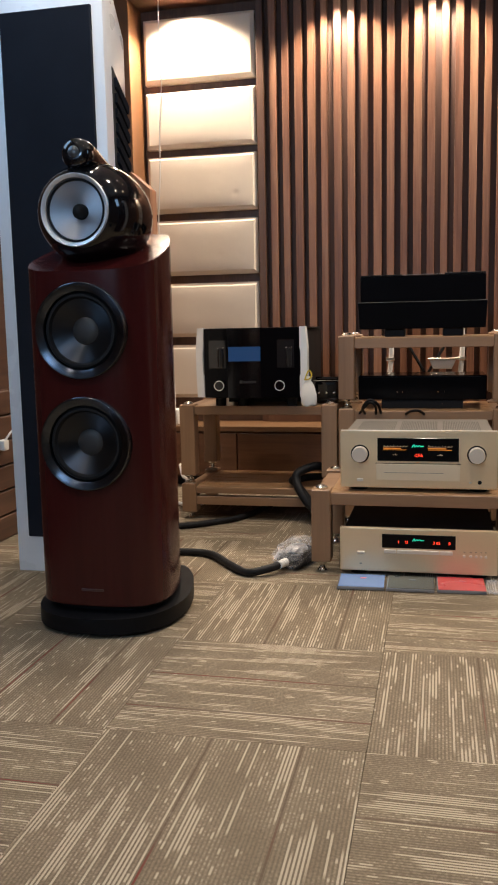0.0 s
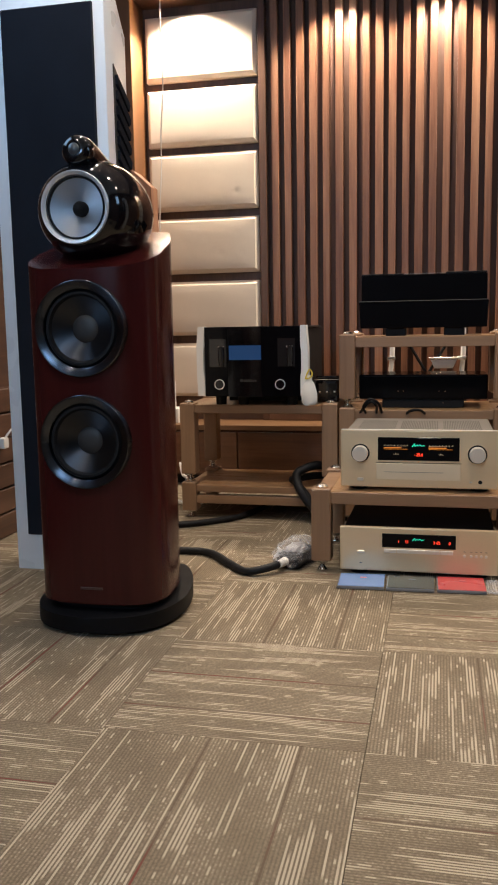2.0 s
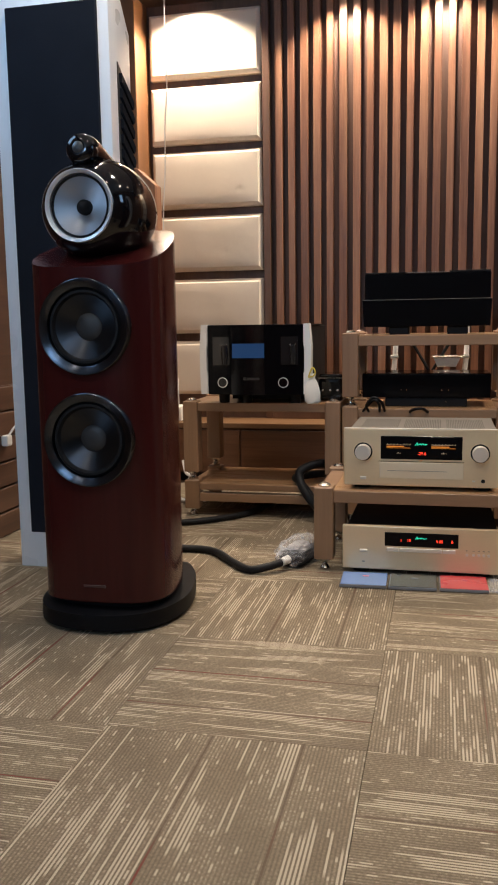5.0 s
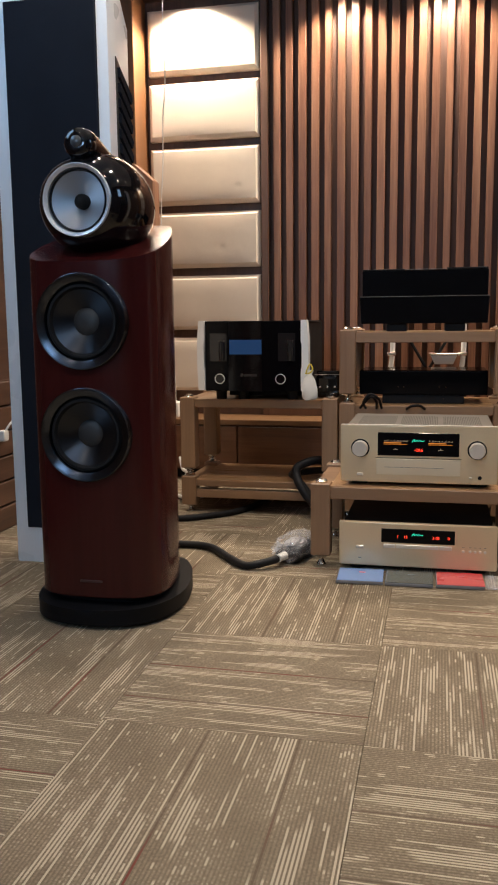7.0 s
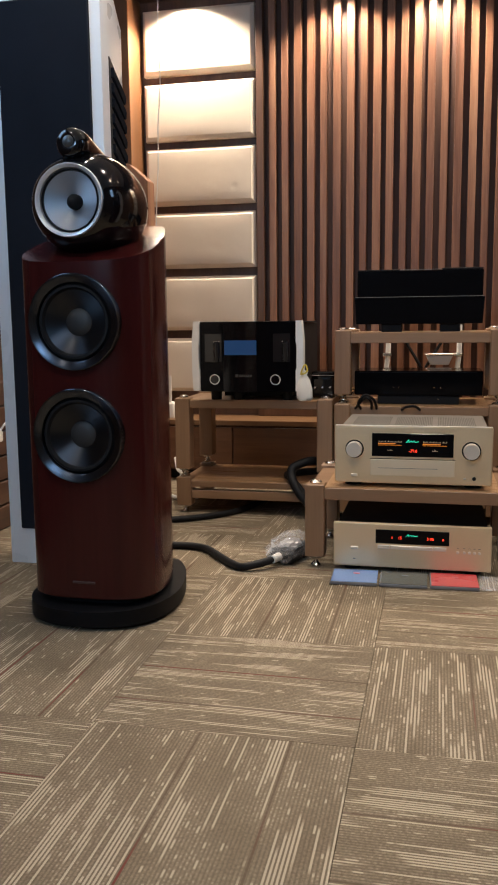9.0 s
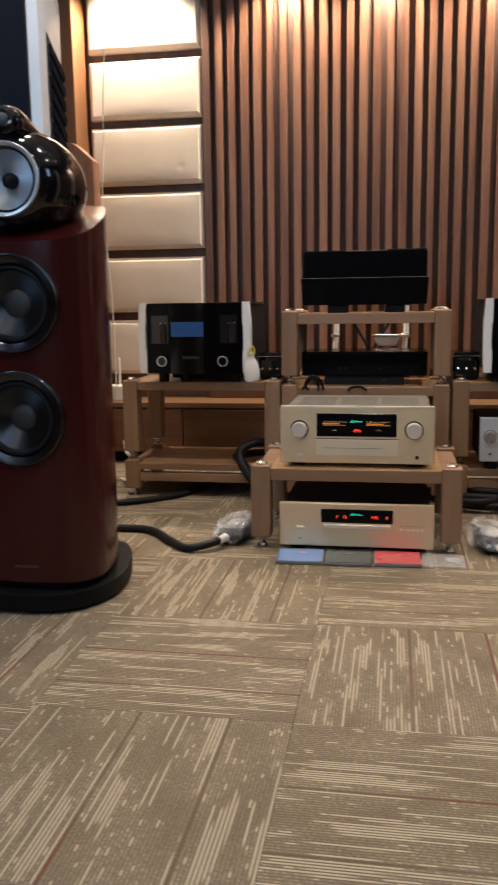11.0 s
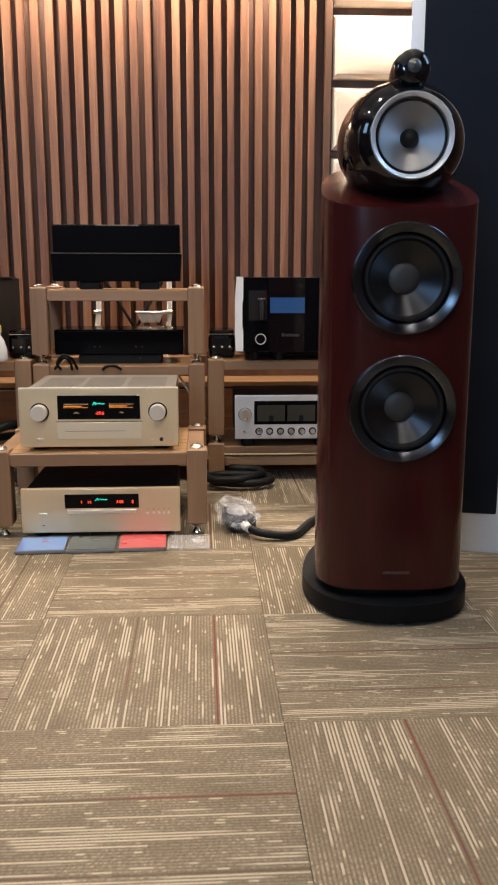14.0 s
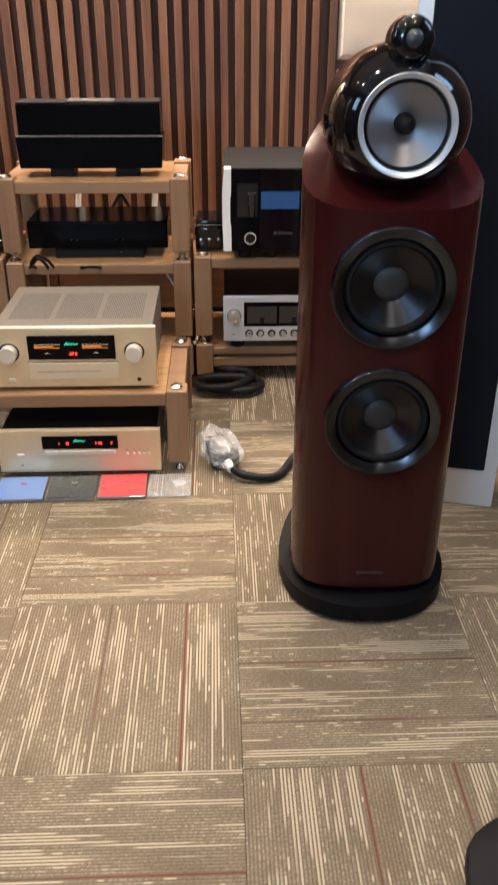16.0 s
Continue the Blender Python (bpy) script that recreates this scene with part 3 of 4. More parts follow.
def loudspeaker(x, y, turn, label):
    s = thing("floorstanding_loudspeaker", label, "loudspeaker", (x, y, 0), "red floorstanding loudspeakers")
    s.rotation_euler = (0, 0, radians(turn))
    base = part("plinth", prism(mirrored(PLINTH), 0.010, 0.050, 0.006), PLINTH_BLACK, s, "matt black oval plinth", 40)
    for fx, fy in ((-0.12, -0.18), (0.12, -0.18), (-0.09, 0.14), (0.09, 0.14)):
        part("foot", lathe([(0.0, 0.014), (0.012, 0.018)], 12, "z", at=(fx, fy, 0)), BLACK, base)
    part("neck", prism([(a * 0.86, b * 0.86) for a, b in mirrored(CAB)], 0.048, 0.072), BLACK, s)
    rise = lambda px, py: 0.903 + 0.34 * max(0.0, py + 0.245) * (1 - 0.18 * max(0.0, py + 0.05) / 0.28)
    outline = [(a * 0.957, b) for a, b in mirrored(CAB, 8)]
    shape = prism(outline, 0.070, rise, 0.004)
    lid = max(shape.faces, key=lambda f: (len(f.verts) > 20) * f.calc_center_median().z)
    bmesh.ops.inset_individual(shape, faces=[lid], thickness=0.045, depth=0.0)
    for v in lid.verts:
        v.co.z += 0.007
    cab = part("cabinet", shape, ROSE, s, "dark cherry-red veneered curved cabinet", 30)
    for z in (0.760, 0.484):
        cutter = part("cutter", lathe([(-0.30, 0.0), (-0.30, 0.111), (-0.17, 0.111), (-0.17, 0.0)], 56, "y", at=(0, 0, z)), BLACK)
        cut = cab.modifiers.new("opening", "BOOLEAN")
        cut.object, cut.operation = cutter, "DIFFERENCE"
        cutter.matrix_world = s.matrix_basis.copy()
        bpy.context.view_layer.update()
        carved = bpy.data.meshes.new_from_object(cab.evaluated_get(bpy.context.evaluated_depsgraph_get()))
        cab.modifiers.clear()
        cab.data = carved
        bpy.data.objects.remove(cutter)
    part("name_plate", box(-0.030, 0.030, -0.2465, -0.243, 0.108, 0.114, 0.0008, seg=1), ROSE_DARK, cab)
    for z in (0.760, 0.484):
        w, ri = driver(s, "woofer", z, -0.248, 0.1165, BASS_CONE, RING, "bass driver with dark polished ring", 0.034, 0.021, 0.016, 0.034)
        part("dust_cap", lathe([(-0.2145, 0.0335), (-0.217, 0.030), (-0.2195, 0.018), (-0.2203, 0.0)], 32, "y", at=(0, 0, z)), CAP, w, "", 60)
    # Head: teardrop shell with the midrange driver in its mouth.
    hz = 1.045
    shell = [(-0.222, 0.078), (-0.237, 0.085), (-0.232, 0.095), (-0.215, 0.109), (-0.185, 0.1240), (-0.15, 0.1340), (-0.115, 0.138), (-0.07, 0.135), (-0.02, 0.122), (0.03, 0.100), (0.08, 0.068), (0.115, 0.036), (0.13, 0.0)]
    sp = [(p.x, max(0.0, p.y)) for p in spline([(a, r, 0) for a, r in shell], 4)]
    sp[-1] = (sp[-1][0], 0.0)
    head = part("head", lathe([(a, r * 0.983) for a, r in sp], 64, "y", at=(0, 0, hz), squash=0.95), GLOSS_BLACK, s, "gloss black teardrop midrange head", 60)
    mid, ri = driver(head, "midrange", hz, -0.238, 0.0852, CONE, ALU_RING, "midrange driver with silver cone and bright ring", 0.018, 0.010, 0.005, 0.040)
    for child in mid.children:
        child.location.y = -0.001
    head.location.y = -0.006
    part("phase_plug", lathe([(-0.191, 0.019), (-0.218, 0.018), (-0.230, 0.012), (-0.234, 0.0)], 24, "y", at=(0, 0, hz)), RUBBER, s, "", 60)
    part("head_saddle", box(-0.05, 0.05, -0.10, 0.10, 0.915, 0.955, 0.012), RUBBER, s, "", 40)
    tw = [(-0.232, 0.0), (-0.232, 0.014), (-0.230, 0.024), (-0.220, 0.0305), (-0.195, 0.0335), (-0.16, 0.031), (-0.10, 0.024), (-0.02, 0.014), (0.05, 0.007), (0.07, 0.0)]
    pod = part("tweeter_pod", lathe(tw, 36, "y"), GLOSS_BLACK, s, "gloss black tapered tweeter pod", 50)
    pod.matrix_basis = pose(0, 0.006, 1.163, -4, 0, 0) @ Matrix.Diagonal((1.18, 1.05, 1.18, 1))
    part("tweeter_dome", lathe([(-0.238, 0.0), (-0.237, 0.006), (-0.233, 0.012)], 24, "y"), DOME, pod, "grey domed tweeter", 60)
    part("tweeter_mount", box(-0.010, 0.010, -0.155, -0.01, 1.135, 1.175, 0.006), GLOSS_BLACK, s, "", 40)
    part("rear_spine", box(-0.022, 0.022, 0.222, 0.245, 0.09, 0.95, 0.006), ALU, s, "", 40)
    return s


loudspeaker(-0.787, -0.377, 0.0, "dark cherry-red floorstanding loudspeaker with gloss black head and two woofers")
loudspeaker(0.743, -0.429, -2.0, "dark cherry-red floorstanding loudspeaker with gloss black head and two woofers")

# Dark oval plinth of another stand, seen on the carpet.
stand = thing("stand_base", "matt black rounded base plate standing on the carpet", "stand base", (0.98, -1.40, 0))
part("base_plate", prism(mirrored([(-0.24, 0.0), (-0.22, 0.10), (-0.12, 0.18), (0.0, 0.20), (0.12, 0.17), (0.2, 0.0)]), 0.004, 0.040, 0.008), RUBBER, stand, "", 40)
part("column", prism(mirrored([(-0.12, 0.0), (-0.11, 0.05), (-0.02, 0.10), (0.10, 0.0)]), 0.040, 0.16, 0.006), BLACK, stand, "", 40)

# ---------------------------------------------------------------- white loudspeakers
def white_speaker(x0, x1, y, flip):
    w, d, h = x1 - x0, 0.165, 1.765
    turn = -14 if flip else 0
    s = thing("panel_loudspeaker", "tall white-lacquered panel loudspeaker with a full-height black grille", "loudspeaker", (x0, y, 0), "tall white loudspeakers")
    s.rotation_euler = (0, 0, radians(turn))
    bm = bmesh.new()
    side = [(0, 0), (d, 0), (d, 1.635), (d - 0.10, h), (0, h)]
    a = [bm.verts.new((0, yy, zz)) for yy, zz in side]
    b = [bm.verts.new((w, yy, zz)) for yy, zz in side]
    bm.faces.new(a), bm.faces.new(b)
    for k in range(5):
        bm.faces.new((a[k], a[(k + 1) % 5], b[(k + 1) % 5], b[k]))
    bmesh.ops.bevel(bm, geom=bm.edges[:], offset=0.004, segments=2, profile=0.5, affect="EDGES")
    cab = part("cabinet", bm, WHITE, s, "white lacquered cabinet", 40)
    part("grille", box(0.034 if flip else 0.043, w - 0.034, -0.008, 0.004, 0.115, 1.688, 0.004), GRILLE, s, "black stretched-cloth grille", 40)
    xs, sign = w + 0.0005, 1
    def slab(points, a, b):
        bm = bmesh.new()
        va = [bm.verts.new((a, yy, zz)) for yy, zz in points]
        vb = [bm.verts.new((b, yy, zz)) for yy, zz in points]
        bm.faces.new(va), bm.faces.new(vb)
        for i in range(len(points)):
            k = (i + 1) % len(points)
            bm.faces.new((va[i], va[k], vb[k], vb[i]))
        return bm

    if flip:
        return s
    vent = part("vent_panel", slab([(0.052, 1.530), (d - 0.004, 1.452), (d - 0.004, 0.50), (0.052, 0.56)], xs, xs + sign * 0.003), VENT_GREY, s, "dark grey side vent")
    for k in range(20):
        z = 1.500 - k * 0.0430
        part("louvre", slab([(0.060, z), (d - 0.014, z - 0.054), (d - 0.006, z - 0.062), (d - 0.009, z - 0.080), (d - 0.016, z - 0.084), (0.060, z - 0.026)], xs + sign * 0.0032, xs + sign * 0.012), GRILLE, vent, "black slanted louvre")
    return s


white_speaker(-1.253, -0.889, -0.136, False)
white_speaker(0.845, 1.160, -0.165, True)

# ---------------------------------------------------------------- racks
P = 0.060


def post_bm(x, y, z0, z1):
    return box(x, x + P, y, y + P, z0, z1, 0.003, seg=1)


def cap_bm(x, y, z):
    return lathe([(z, 0.0195), (z + 0.004, 0.020), (z + 0.009, 0.015), (z + 0.012, 0.008), (z + 0.013, 0.0)], 16, "z", at=(x + P / 2, y + P / 2, 0))


def spike_bm(x, y, z0, z1):
    m = (z0 + z1) / 2
    return lathe([(z0, 0.0), (z0, 0.012), (z0 + 0.004, 0.015), (m, 0.006), (z1 - 0.006, 0.020), (z1, 0.022)], 16, "z", at=(x + P / 2, y + P / 2, 0))


def rack(label, x0, x1, y0, depth, tiers):
    """tiers: per tier the posts' low and high ends, the spike's foot and the boards (z0, z1)."""
    r = thing("audio_rack", label, "audio rack", (x0, y0, 0), "beech audio racks")
    w = x1 - x0
    corners = [(0, 0), (w - P, 0), (0, depth - P), (w - P, depth - P)]
    for foot, lo, hi, boards, rails in tiers:
        for cx, cy in corners:
            p = part("post", post_bm(cx, cy, lo, hi), RACK, r)
            part("cap", cap_bm(cx, cy, hi), CHROME, p, "polished domed cap", 40)
            part("spike", spike_bm(cx, cy, foot, lo), CHROME, p, "turned metal spike", 40)
        for z0, z1 in boards:
            bm = box(P, w - P, 0.006, depth - 0.006, z0, z1 - 0.002, 0.002, seg=1)
            box(0.008, P, P, depth - P, z0, z1 - 0.002, 0.002, bm=bm, seg=1)
            box(w - P, w - 0.008, P, depth - P, z0, z1 - 0.002, 0.002, bm=bm, seg=1)
            sh = part("shelf", bm, RACK_X, r)
            bm = box(P, w - P, 0.008, depth - 0.008, z1 - 0.002, z1)
            part("veneer", bm, RACK_TOP, sh, "orange beech shelf surface")
        for z0, z1 in rails:
            part("front_rail", box(P, w - P, 0.008, 0.045, z0, z1, 0.002, seg=1), RACK_X, r)
            part("rear_rail", box(P, w - P, depth - 0.045, depth - 0.008, z0, z1, 0.002, seg=1), RACK_X, r)
    return r


rack("low beech rack with chrome caps holding the champagne amplifier", -0.320, 0.316, -0.02, 0.42, [(0.0, 0.035, 0.262, [(0.215, 0.255)], [])])
SIDE_TIERS = [(0.0, 0.030, 0.146, [(0.107, 0.135)], [(0.060, 0.094)]), (0.160, 0.180, 0.462, [(0.423, 0.457)], [])]
rack("two-tier beech rack carrying a black mono power amplifier", -0.943, -0.317, 0.64, 0.40, SIDE_TIERS)
rack("two-tier beech rack carrying a mono amplifier and a silver amplifier", 0.326, 0.952, 0.64, 0.40, SIDE_TIERS)
rack("three-tier beech rack carrying two black components", -0.310, 0.315, 0.64, 0.40,
     [(0.0, 0.030, 0.146, [(0.107, 0.135)], [(0.060, 0.094)]), (0.160, 0.180, 0.446, [(0.405, 0.440)], []), (0.460, 0.482, 0.722, [(0.674, 0.714)], [])])

# ---------------------------------------------------------------- champagne integrated amplifier
def knob(parent, name, x, y, z, r, depth, mat, label=""):
    return part(name, lathe([(0, r), (-depth * 0.8, r), (-depth, r * 0.93), (-depth, 0.0)], 36, "y", at=(x, y, z)), mat, parent, label, 40)


def bars(name, parent, mat, cells, y, t=0.0006):
    """A row of flat marks given as (x0, x1, z0, z1)."""
    bm = bmesh.new()
    for x0, x1, z0, z1 in cells:
        box(x0, x1, y - t, y, z0, z1, bm=bm)
    return part(name, bm, mat, parent)


def logo_squiggle(name, parent, mat, x, z, w, h, y):
    """A plain slanted mark of a wide tall start and a low run."""
    bm = tube([(x - w / 2, y, z - h / 2), (x - w * 0.30, y, z + h / 2), (x - w * 0.28, y, z - h / 3), (x - w * 0.1, y, z + h * 0.15), (x, y, z - h * 0.2), (x + w * 0.12, y, z + h * 0.2), (x + w * 0.25, y, z - h * 0.2), (x + w / 2, y, z)], 0.0012, 5, 4)
    return part(name, bm, mat, parent)


amp = thing("integrated_amplifier", "champagne integrated amplifier with two knobs and a lit meter window", "amplifier", (0.001, 0.015, 0.255))
part("case", box(-0.222, 0.222, 0.014, 0.405, 0.020, 0.178, 0.003), AMP_TOP, amp, "taupe metal case", 40)
for k in range(3):
    for j in range(22):
        x = -0.190 + k * 0.132 + j * 0.0053
        part("vent_slot", box(x, x + 0.0026, 0.10, 0.33, 0.1775, 0.1788), SLOT, amp)
part("front_panel", box(-0.2325, 0.2325, -0.006, 0.014, 0.013, 0.187, 0.003), CHAMPAGNE, amp, "brushed champagne front panel", 40)
part("top_edge", box(-0.231, 0.231, -0.0055, 0.012, 0.1872, 0.1882), CHAMP_KNOB, amp)
win = part("meter_window", box(-0.120, 0.120, -0.0085, -0.005, 0.096, 0.166, 0.001, seg=1), BLACK_GLASS, amp, "black glass meter window")
for cx in (-0.066, 0.066):
    bars("meter_bar", win, AMBER_GLOW, [(cx - 0.036, cx + 0.016, 0.1335, 0.1365), (cx - 0.036, cx + 0.034, 0.1300, 0.1312)], -0.0087)
    bars("meter_ticks", win, PALE_GLOW, [(cx - 0.034 + i * 0.0096, cx - 0.0325 + i * 0.0096, 0.1410, 0.1435) for i in range(8)] + [(cx - 0.036, cx + 0.034, 0.1398, 0.1403), (cx - 0.008, cx + 0.008, 0.1145, 0.1152), (cx - 0.001, cx + 0.001, 0.1160, 0.1185)], -0.0087)
logo_squiggle("logo", win, GREEN_GLOW, 0.0, 0.1425, 0.036, 0.009, -0.0088)
text("level_digits", "-29.6", 0.0125, RED_GLOW, win, pose(0.002, -0.0089, 0.110, 90))
knob(amp, "source_knob", -0.1725, -0.006, 0.117, 0.0235, 0.026, CHAMP_KNOB)
knob(amp, "volume_knob", 0.1715, -0.006, 0.117, 0.0235, 0.026, CHAMP_KNOB)
for kx in (-0.1725, 0.1715):
    part("knob_groove", lathe([(-0.0062, 0.0236), (-0.0068, 0.0245), (-0.0068, 0.0272), (-0.0062, 0.0280)], 36, "y", at=(kx, 0, 0.117)), BLACK, amp)
flap = part("control_flap", box(-0.124, 0.124, -0.0085, -0.005, 0.037, 0.086, 0.0012), FLAP, amp, "polished drop-down flap", 40)
part("flap_groove", box(-0.126, 0.126, -0.0066, -0.0058, 0.088, 0.0895), BLACK, amp)
part("flap_line", box(-0.10, 0.075, -0.0089, -0.0083, 0.060, 0.0612), INK_GREY, flap)
part("power_button", box(-0.182, -0.163, -0.011, -0.005, 0.032, 0.041, 0.0015, seg=1), CHAMP_KNOB, amp)
part("headphone_socket", lathe([(-0.0062, 0.0), (-0.0075, 0.003), (-0.0075, 0.0055), (-0.006, 0.006)], 16, "y", at=(0.181, 0, 0.034)), BLACK, amp)
part("phones_button", box(0.150, 0.158, -0.009, -0.005, 0.031, 0.036, 0.001, seg=1), CHAMP_KNOB, amp)
part("standby_light", lathe([(-0.0072, 0.0), (-0.006, 0.0018)], 10, "y", at=(0, 0, 0.0925)), AMBER_GLOW, amp)
for fx, fy in ((-0.18, 0.05), (0.18, 0.05), (-0.18, 0.35), (0.18, 0.35)):
    part("foot", lathe([(0.0, 0.026), (0.016, 0.028), (0.021, 0.020)], 20, "z", at=(fx, fy, 0)), BLACK, amp)

# ---------------------------------------------------------------- disc player
player = thing("disc_player", "champagne disc player with red digits standing on the carpet", "disc player", (0.003, -0.03, 0))
part("case", box(-0.222, 0.222, 0.014, 0.37, 0.022, 0.146, 0.003), BLACK, player, "black metal case", 40)
part("front_panel", box(-0.2325, 0.2325, -0.006, 0.014, 0.018, 0.152, 0.003), CHAMPAGNE, player, "brushed champagne front panel", 40)
dw = part("display_window", box(-0.105, 0.111, -0.0085, -0.005, 0.093, 0.135, 0.001, seg=1), BLACK_GLASS, player, "black glass display window")
logo_squiggle("logo", dw, GREEN_GLOW, 0.002, 0.120, 0.034, 0.008, -0.0088)
text("track_digit", "1", 0.012, RED_GLOW, dw, pose(-0.056, -0.0089, 0.108, 90))
text("track_digits", "15", 0.012, RED_GLOW, dw, pose(-0.033, -0.0089, 0.108, 90))
text("time_digits", "3 05", 0.012, RED_GLOW, dw, pose(0.056, -0.0089, 0.108, 90))
text("mode_digit", "0", 0.012, RED_GLOW, dw, pose(0.093, -0.0089, 0.108, 90))
for x0, x1 in ((-0.099, -0.063), (-0.0615, 0.064), (0.0655, 0.103)):
    part("tray_bar", box(x0, x1, -0.0095, -0.005, 0.076, 0.088, 0.0012, seg=1), CHAMP_KNOB, player)
part("power_button", box(-0.180, -0.157, -0.011, -0.005, 0.072, 0.080, 0.0015, seg=1), CHAMP_KNOB, player)
part("disc_mark", box(-0.173, -0.165, -0.0066, -0.0058, 0.040, 0.043), INK_GREY, player)
for i, kx in enumerate((0.136, 0.155, 0.170, 0.184, 0.198)):
    part("button", lathe([(-0.006, 0.0042), (-0.0095, 0.0042), (-0.010, 0.0)], 14, "y", at=(kx, 0, 0.075)), CHAMP_KNOB, player)
    part("button_mark", box(kx - 0.003, kx + 0.003, -0.0066, -0.0058, 0.087, 0.0885), INK_GREY, player)
for fx, fy in ((-0.18, 0.05), (0.18, 0.05), (-0.18, 0.32), (0.18, 0.32)):
    part("foot", lathe([(0.0, 0.026), (0.018, 0.028), (0.023, 0.020)], 20, "z", at=(fx, fy, 0)), BLACK, player)

# Disc cases on the carpet.
def disc_case(x, y, turn, sleeve, label, mark):
    c = thing("disc_case", label, "disc case", (x, y, 0.002), "disc cases on the carpet")
    c.rotation_euler = (0, 0, radians(turn))
    part("tray", box(-0.068, 0.068, -0.062, 0.062, 0, 0.009, 0.001, seg=1), CASE_CLEAR, c, "clear plastic case")
    part("sleeve", box(-0.064, 0.067, -0.061, 0.061, 0.0092, 0.0104), sleeve, c)
    part("print", box(-0.004, 0.014, 0.018, 0.026, 0.0106, 0.0112), mark, c)


disc_case(-0.157, -0.115, 2, CASE_BLUE, "blue-sleeved disc case lying on the carpet", INK_RED)
disc_case(-0.015, -0.113, 1, CASE_DARK, "dark grey disc case lying on the carpet", INK_GREY)
disc_case(0.128, -0.106, 1.5, CASE_RED, "bright red disc case lying on the carpet", INK_RED)
wire_case = thing("disc_case", "clear empty disc case lying on the carpet", "disc case", (0.255, -0.10, 0.002), "disc cases on the carpet")
part("tray", box(-0.055, 0.068, -0.060, 0.060, 0, 0.006, 0.001, seg=1), FILM, wire_case)

# ---------------------------------------------------------------- mono power amplifiers
def mono_amp(x0, label):
    w, z = 0.434, 0.457
    a = thing("mono_power_amplifier", label, "power amplifier", (x0, 0.60, z), "black mono power amplifiers")
    part("case", box(0.020, w - 0.020, 0.016, 0.50, 0.038, 0.296, 0.003), BLACK, a, "", 40)
    part("lid", box(0.010, w - 0.010, 0.010, 0.40, 0.2965, 0.302, 0.001, seg=1), BLACK, a, "dark grey metal lid")
    part("glass_front", box(0.030, w - 0.030, 0.0, 0.016, 0.036, 0.302, 0.002, seg=1), BLACK_GLASS, a, "gloss black glass front")
    part("centre_band", box(0.122, 0.252, -0.002, 0.0, 0.036, 0.300), GLOSS_BLACK, a)
    part("screen", box(0.127, 0.252, -0.0035, -0.001, 0.176, 0.231), BLUE_GLOW, a, "dim blue display")
    for wx in (0.050, 0.316):
        g = part("tube_window", box(wx, wx + 0.066, -0.0022, 0.0, 0.150, 0.256), TUBE_GLASS, a, "smoked window over valves")
        for kx in (0.036, 0.047, 0.056):
            part("glint", lathe([(-0.003, 0.0), (-0.0022, 0.0022)], 8, "y", at=(wx + kx, 0, 0.226 + 0.001 * (kx > 0.05))), CHROME, g)
        part("valve", lathe([(0.152, 0.010), (0.190, 0.013), (0.222, 0.011), (0.228, 0.0)], 16, "z", at=(wx + 0.047, -0.004, 0)), TUBE_GLASS, g)
    for kx in (0.092, 0.328):
        kn = part("knob", lathe([(0, 0.0185), (-0.020, 0.0185), (-0.020, 0.0)], 32, "y", at=(kx, 0, 0.084)), GLOSS_BLACK, a, "", 40)
        part("knob_ring", lathe([(-0.0195, 0.0198), (-0.0225, 0.0195), (-0.0225, 0.0168), (-0.0195, 0.0165)], 32, "y", at=(kx, 0, 0.084)), WHITE_RING, kn, "bright ring")
    bars("name_marks", a, FAINT, [(0.170, 0.180, 0.092, 0.103)] + [(0.184 + i * 0.0085, 0.190 + i * 0.0085, 0.092, 0.101) for i in range(6)], -0.0022)
    # Silver end caps: broad at the top, waisted in the middle, broad at the foot.
    for side in (0, 1):
        bm = bmesh.new()
        prof = [(0.040, 0.0), (0.118, 0.0), (0.128, 0.004), (0.212, 0.004), (0.226, 0.0), (0.304, 0.0)]
        outer = [(0.040, 0.004), (0.112, 0.001), (0.122, 0.001), (0.222, 0.001), (0.235, 0.001), (0.304, 0.008)]
        front_v, back_v = [], []
        for (zz, inn), (_, out) in zip(prof, outer):
            xi, xo = 0.030 - inn * 0.8, out
            if side:
                xi, xo = w - xi, w - xo
            front_v.append((bm.verts.new((xi, -0.012, zz)), bm.verts.new((xo, -0.012, zz))))
            back_v.append((bm.verts.new((xi, 0.030, zz)), bm.verts.new((xo, 0.030, zz))))
        for k in range(5):
            (a0, b0), (a1, b1) = front_v[k], front_v[k + 1]
            (c0, d0), (c1, d1) = back_v[k], back_v[k + 1]
            bm.faces.new((a0, b0, b1, a1)), bm.faces.new((c0, d0, d1, c1)), bm.faces.new((a0, a1, c1, c0)), bm.faces.new((b0, b1, d1, d0))
        for k in (0, 5):
            bm.faces.new((front_v[k][0], front_v[k][1], back_v[k][1], back_v[k][0]))
        part("end_cap", bm, SILVER_CAP, a, "satin silver end cap")
    # Black block added to stand for the shade beneath the case.
    part("underbody", box(0.10, w - 0.04, 0.10, 0.46, 0.012, 0.037), BLACK, a)
    for fx, fy in ((0.075, 0.07), (w - 0.075, 0.07), (0.165, 0.07), (0.075, 0.38), (w - 0.075, 0.38)):
        part("foot", lathe([(0.0, 0.020), (0.038, 0.022)], 20, "z", at=(fx, fy, 0)), RUBBER, a)
    return a


mono_amp(-0.853, "black glass-fronted mono amplifier with silver end caps and blue display")
mono_amp(0.424, "black glass-fronted mono amplifier with silver end caps and blue display")

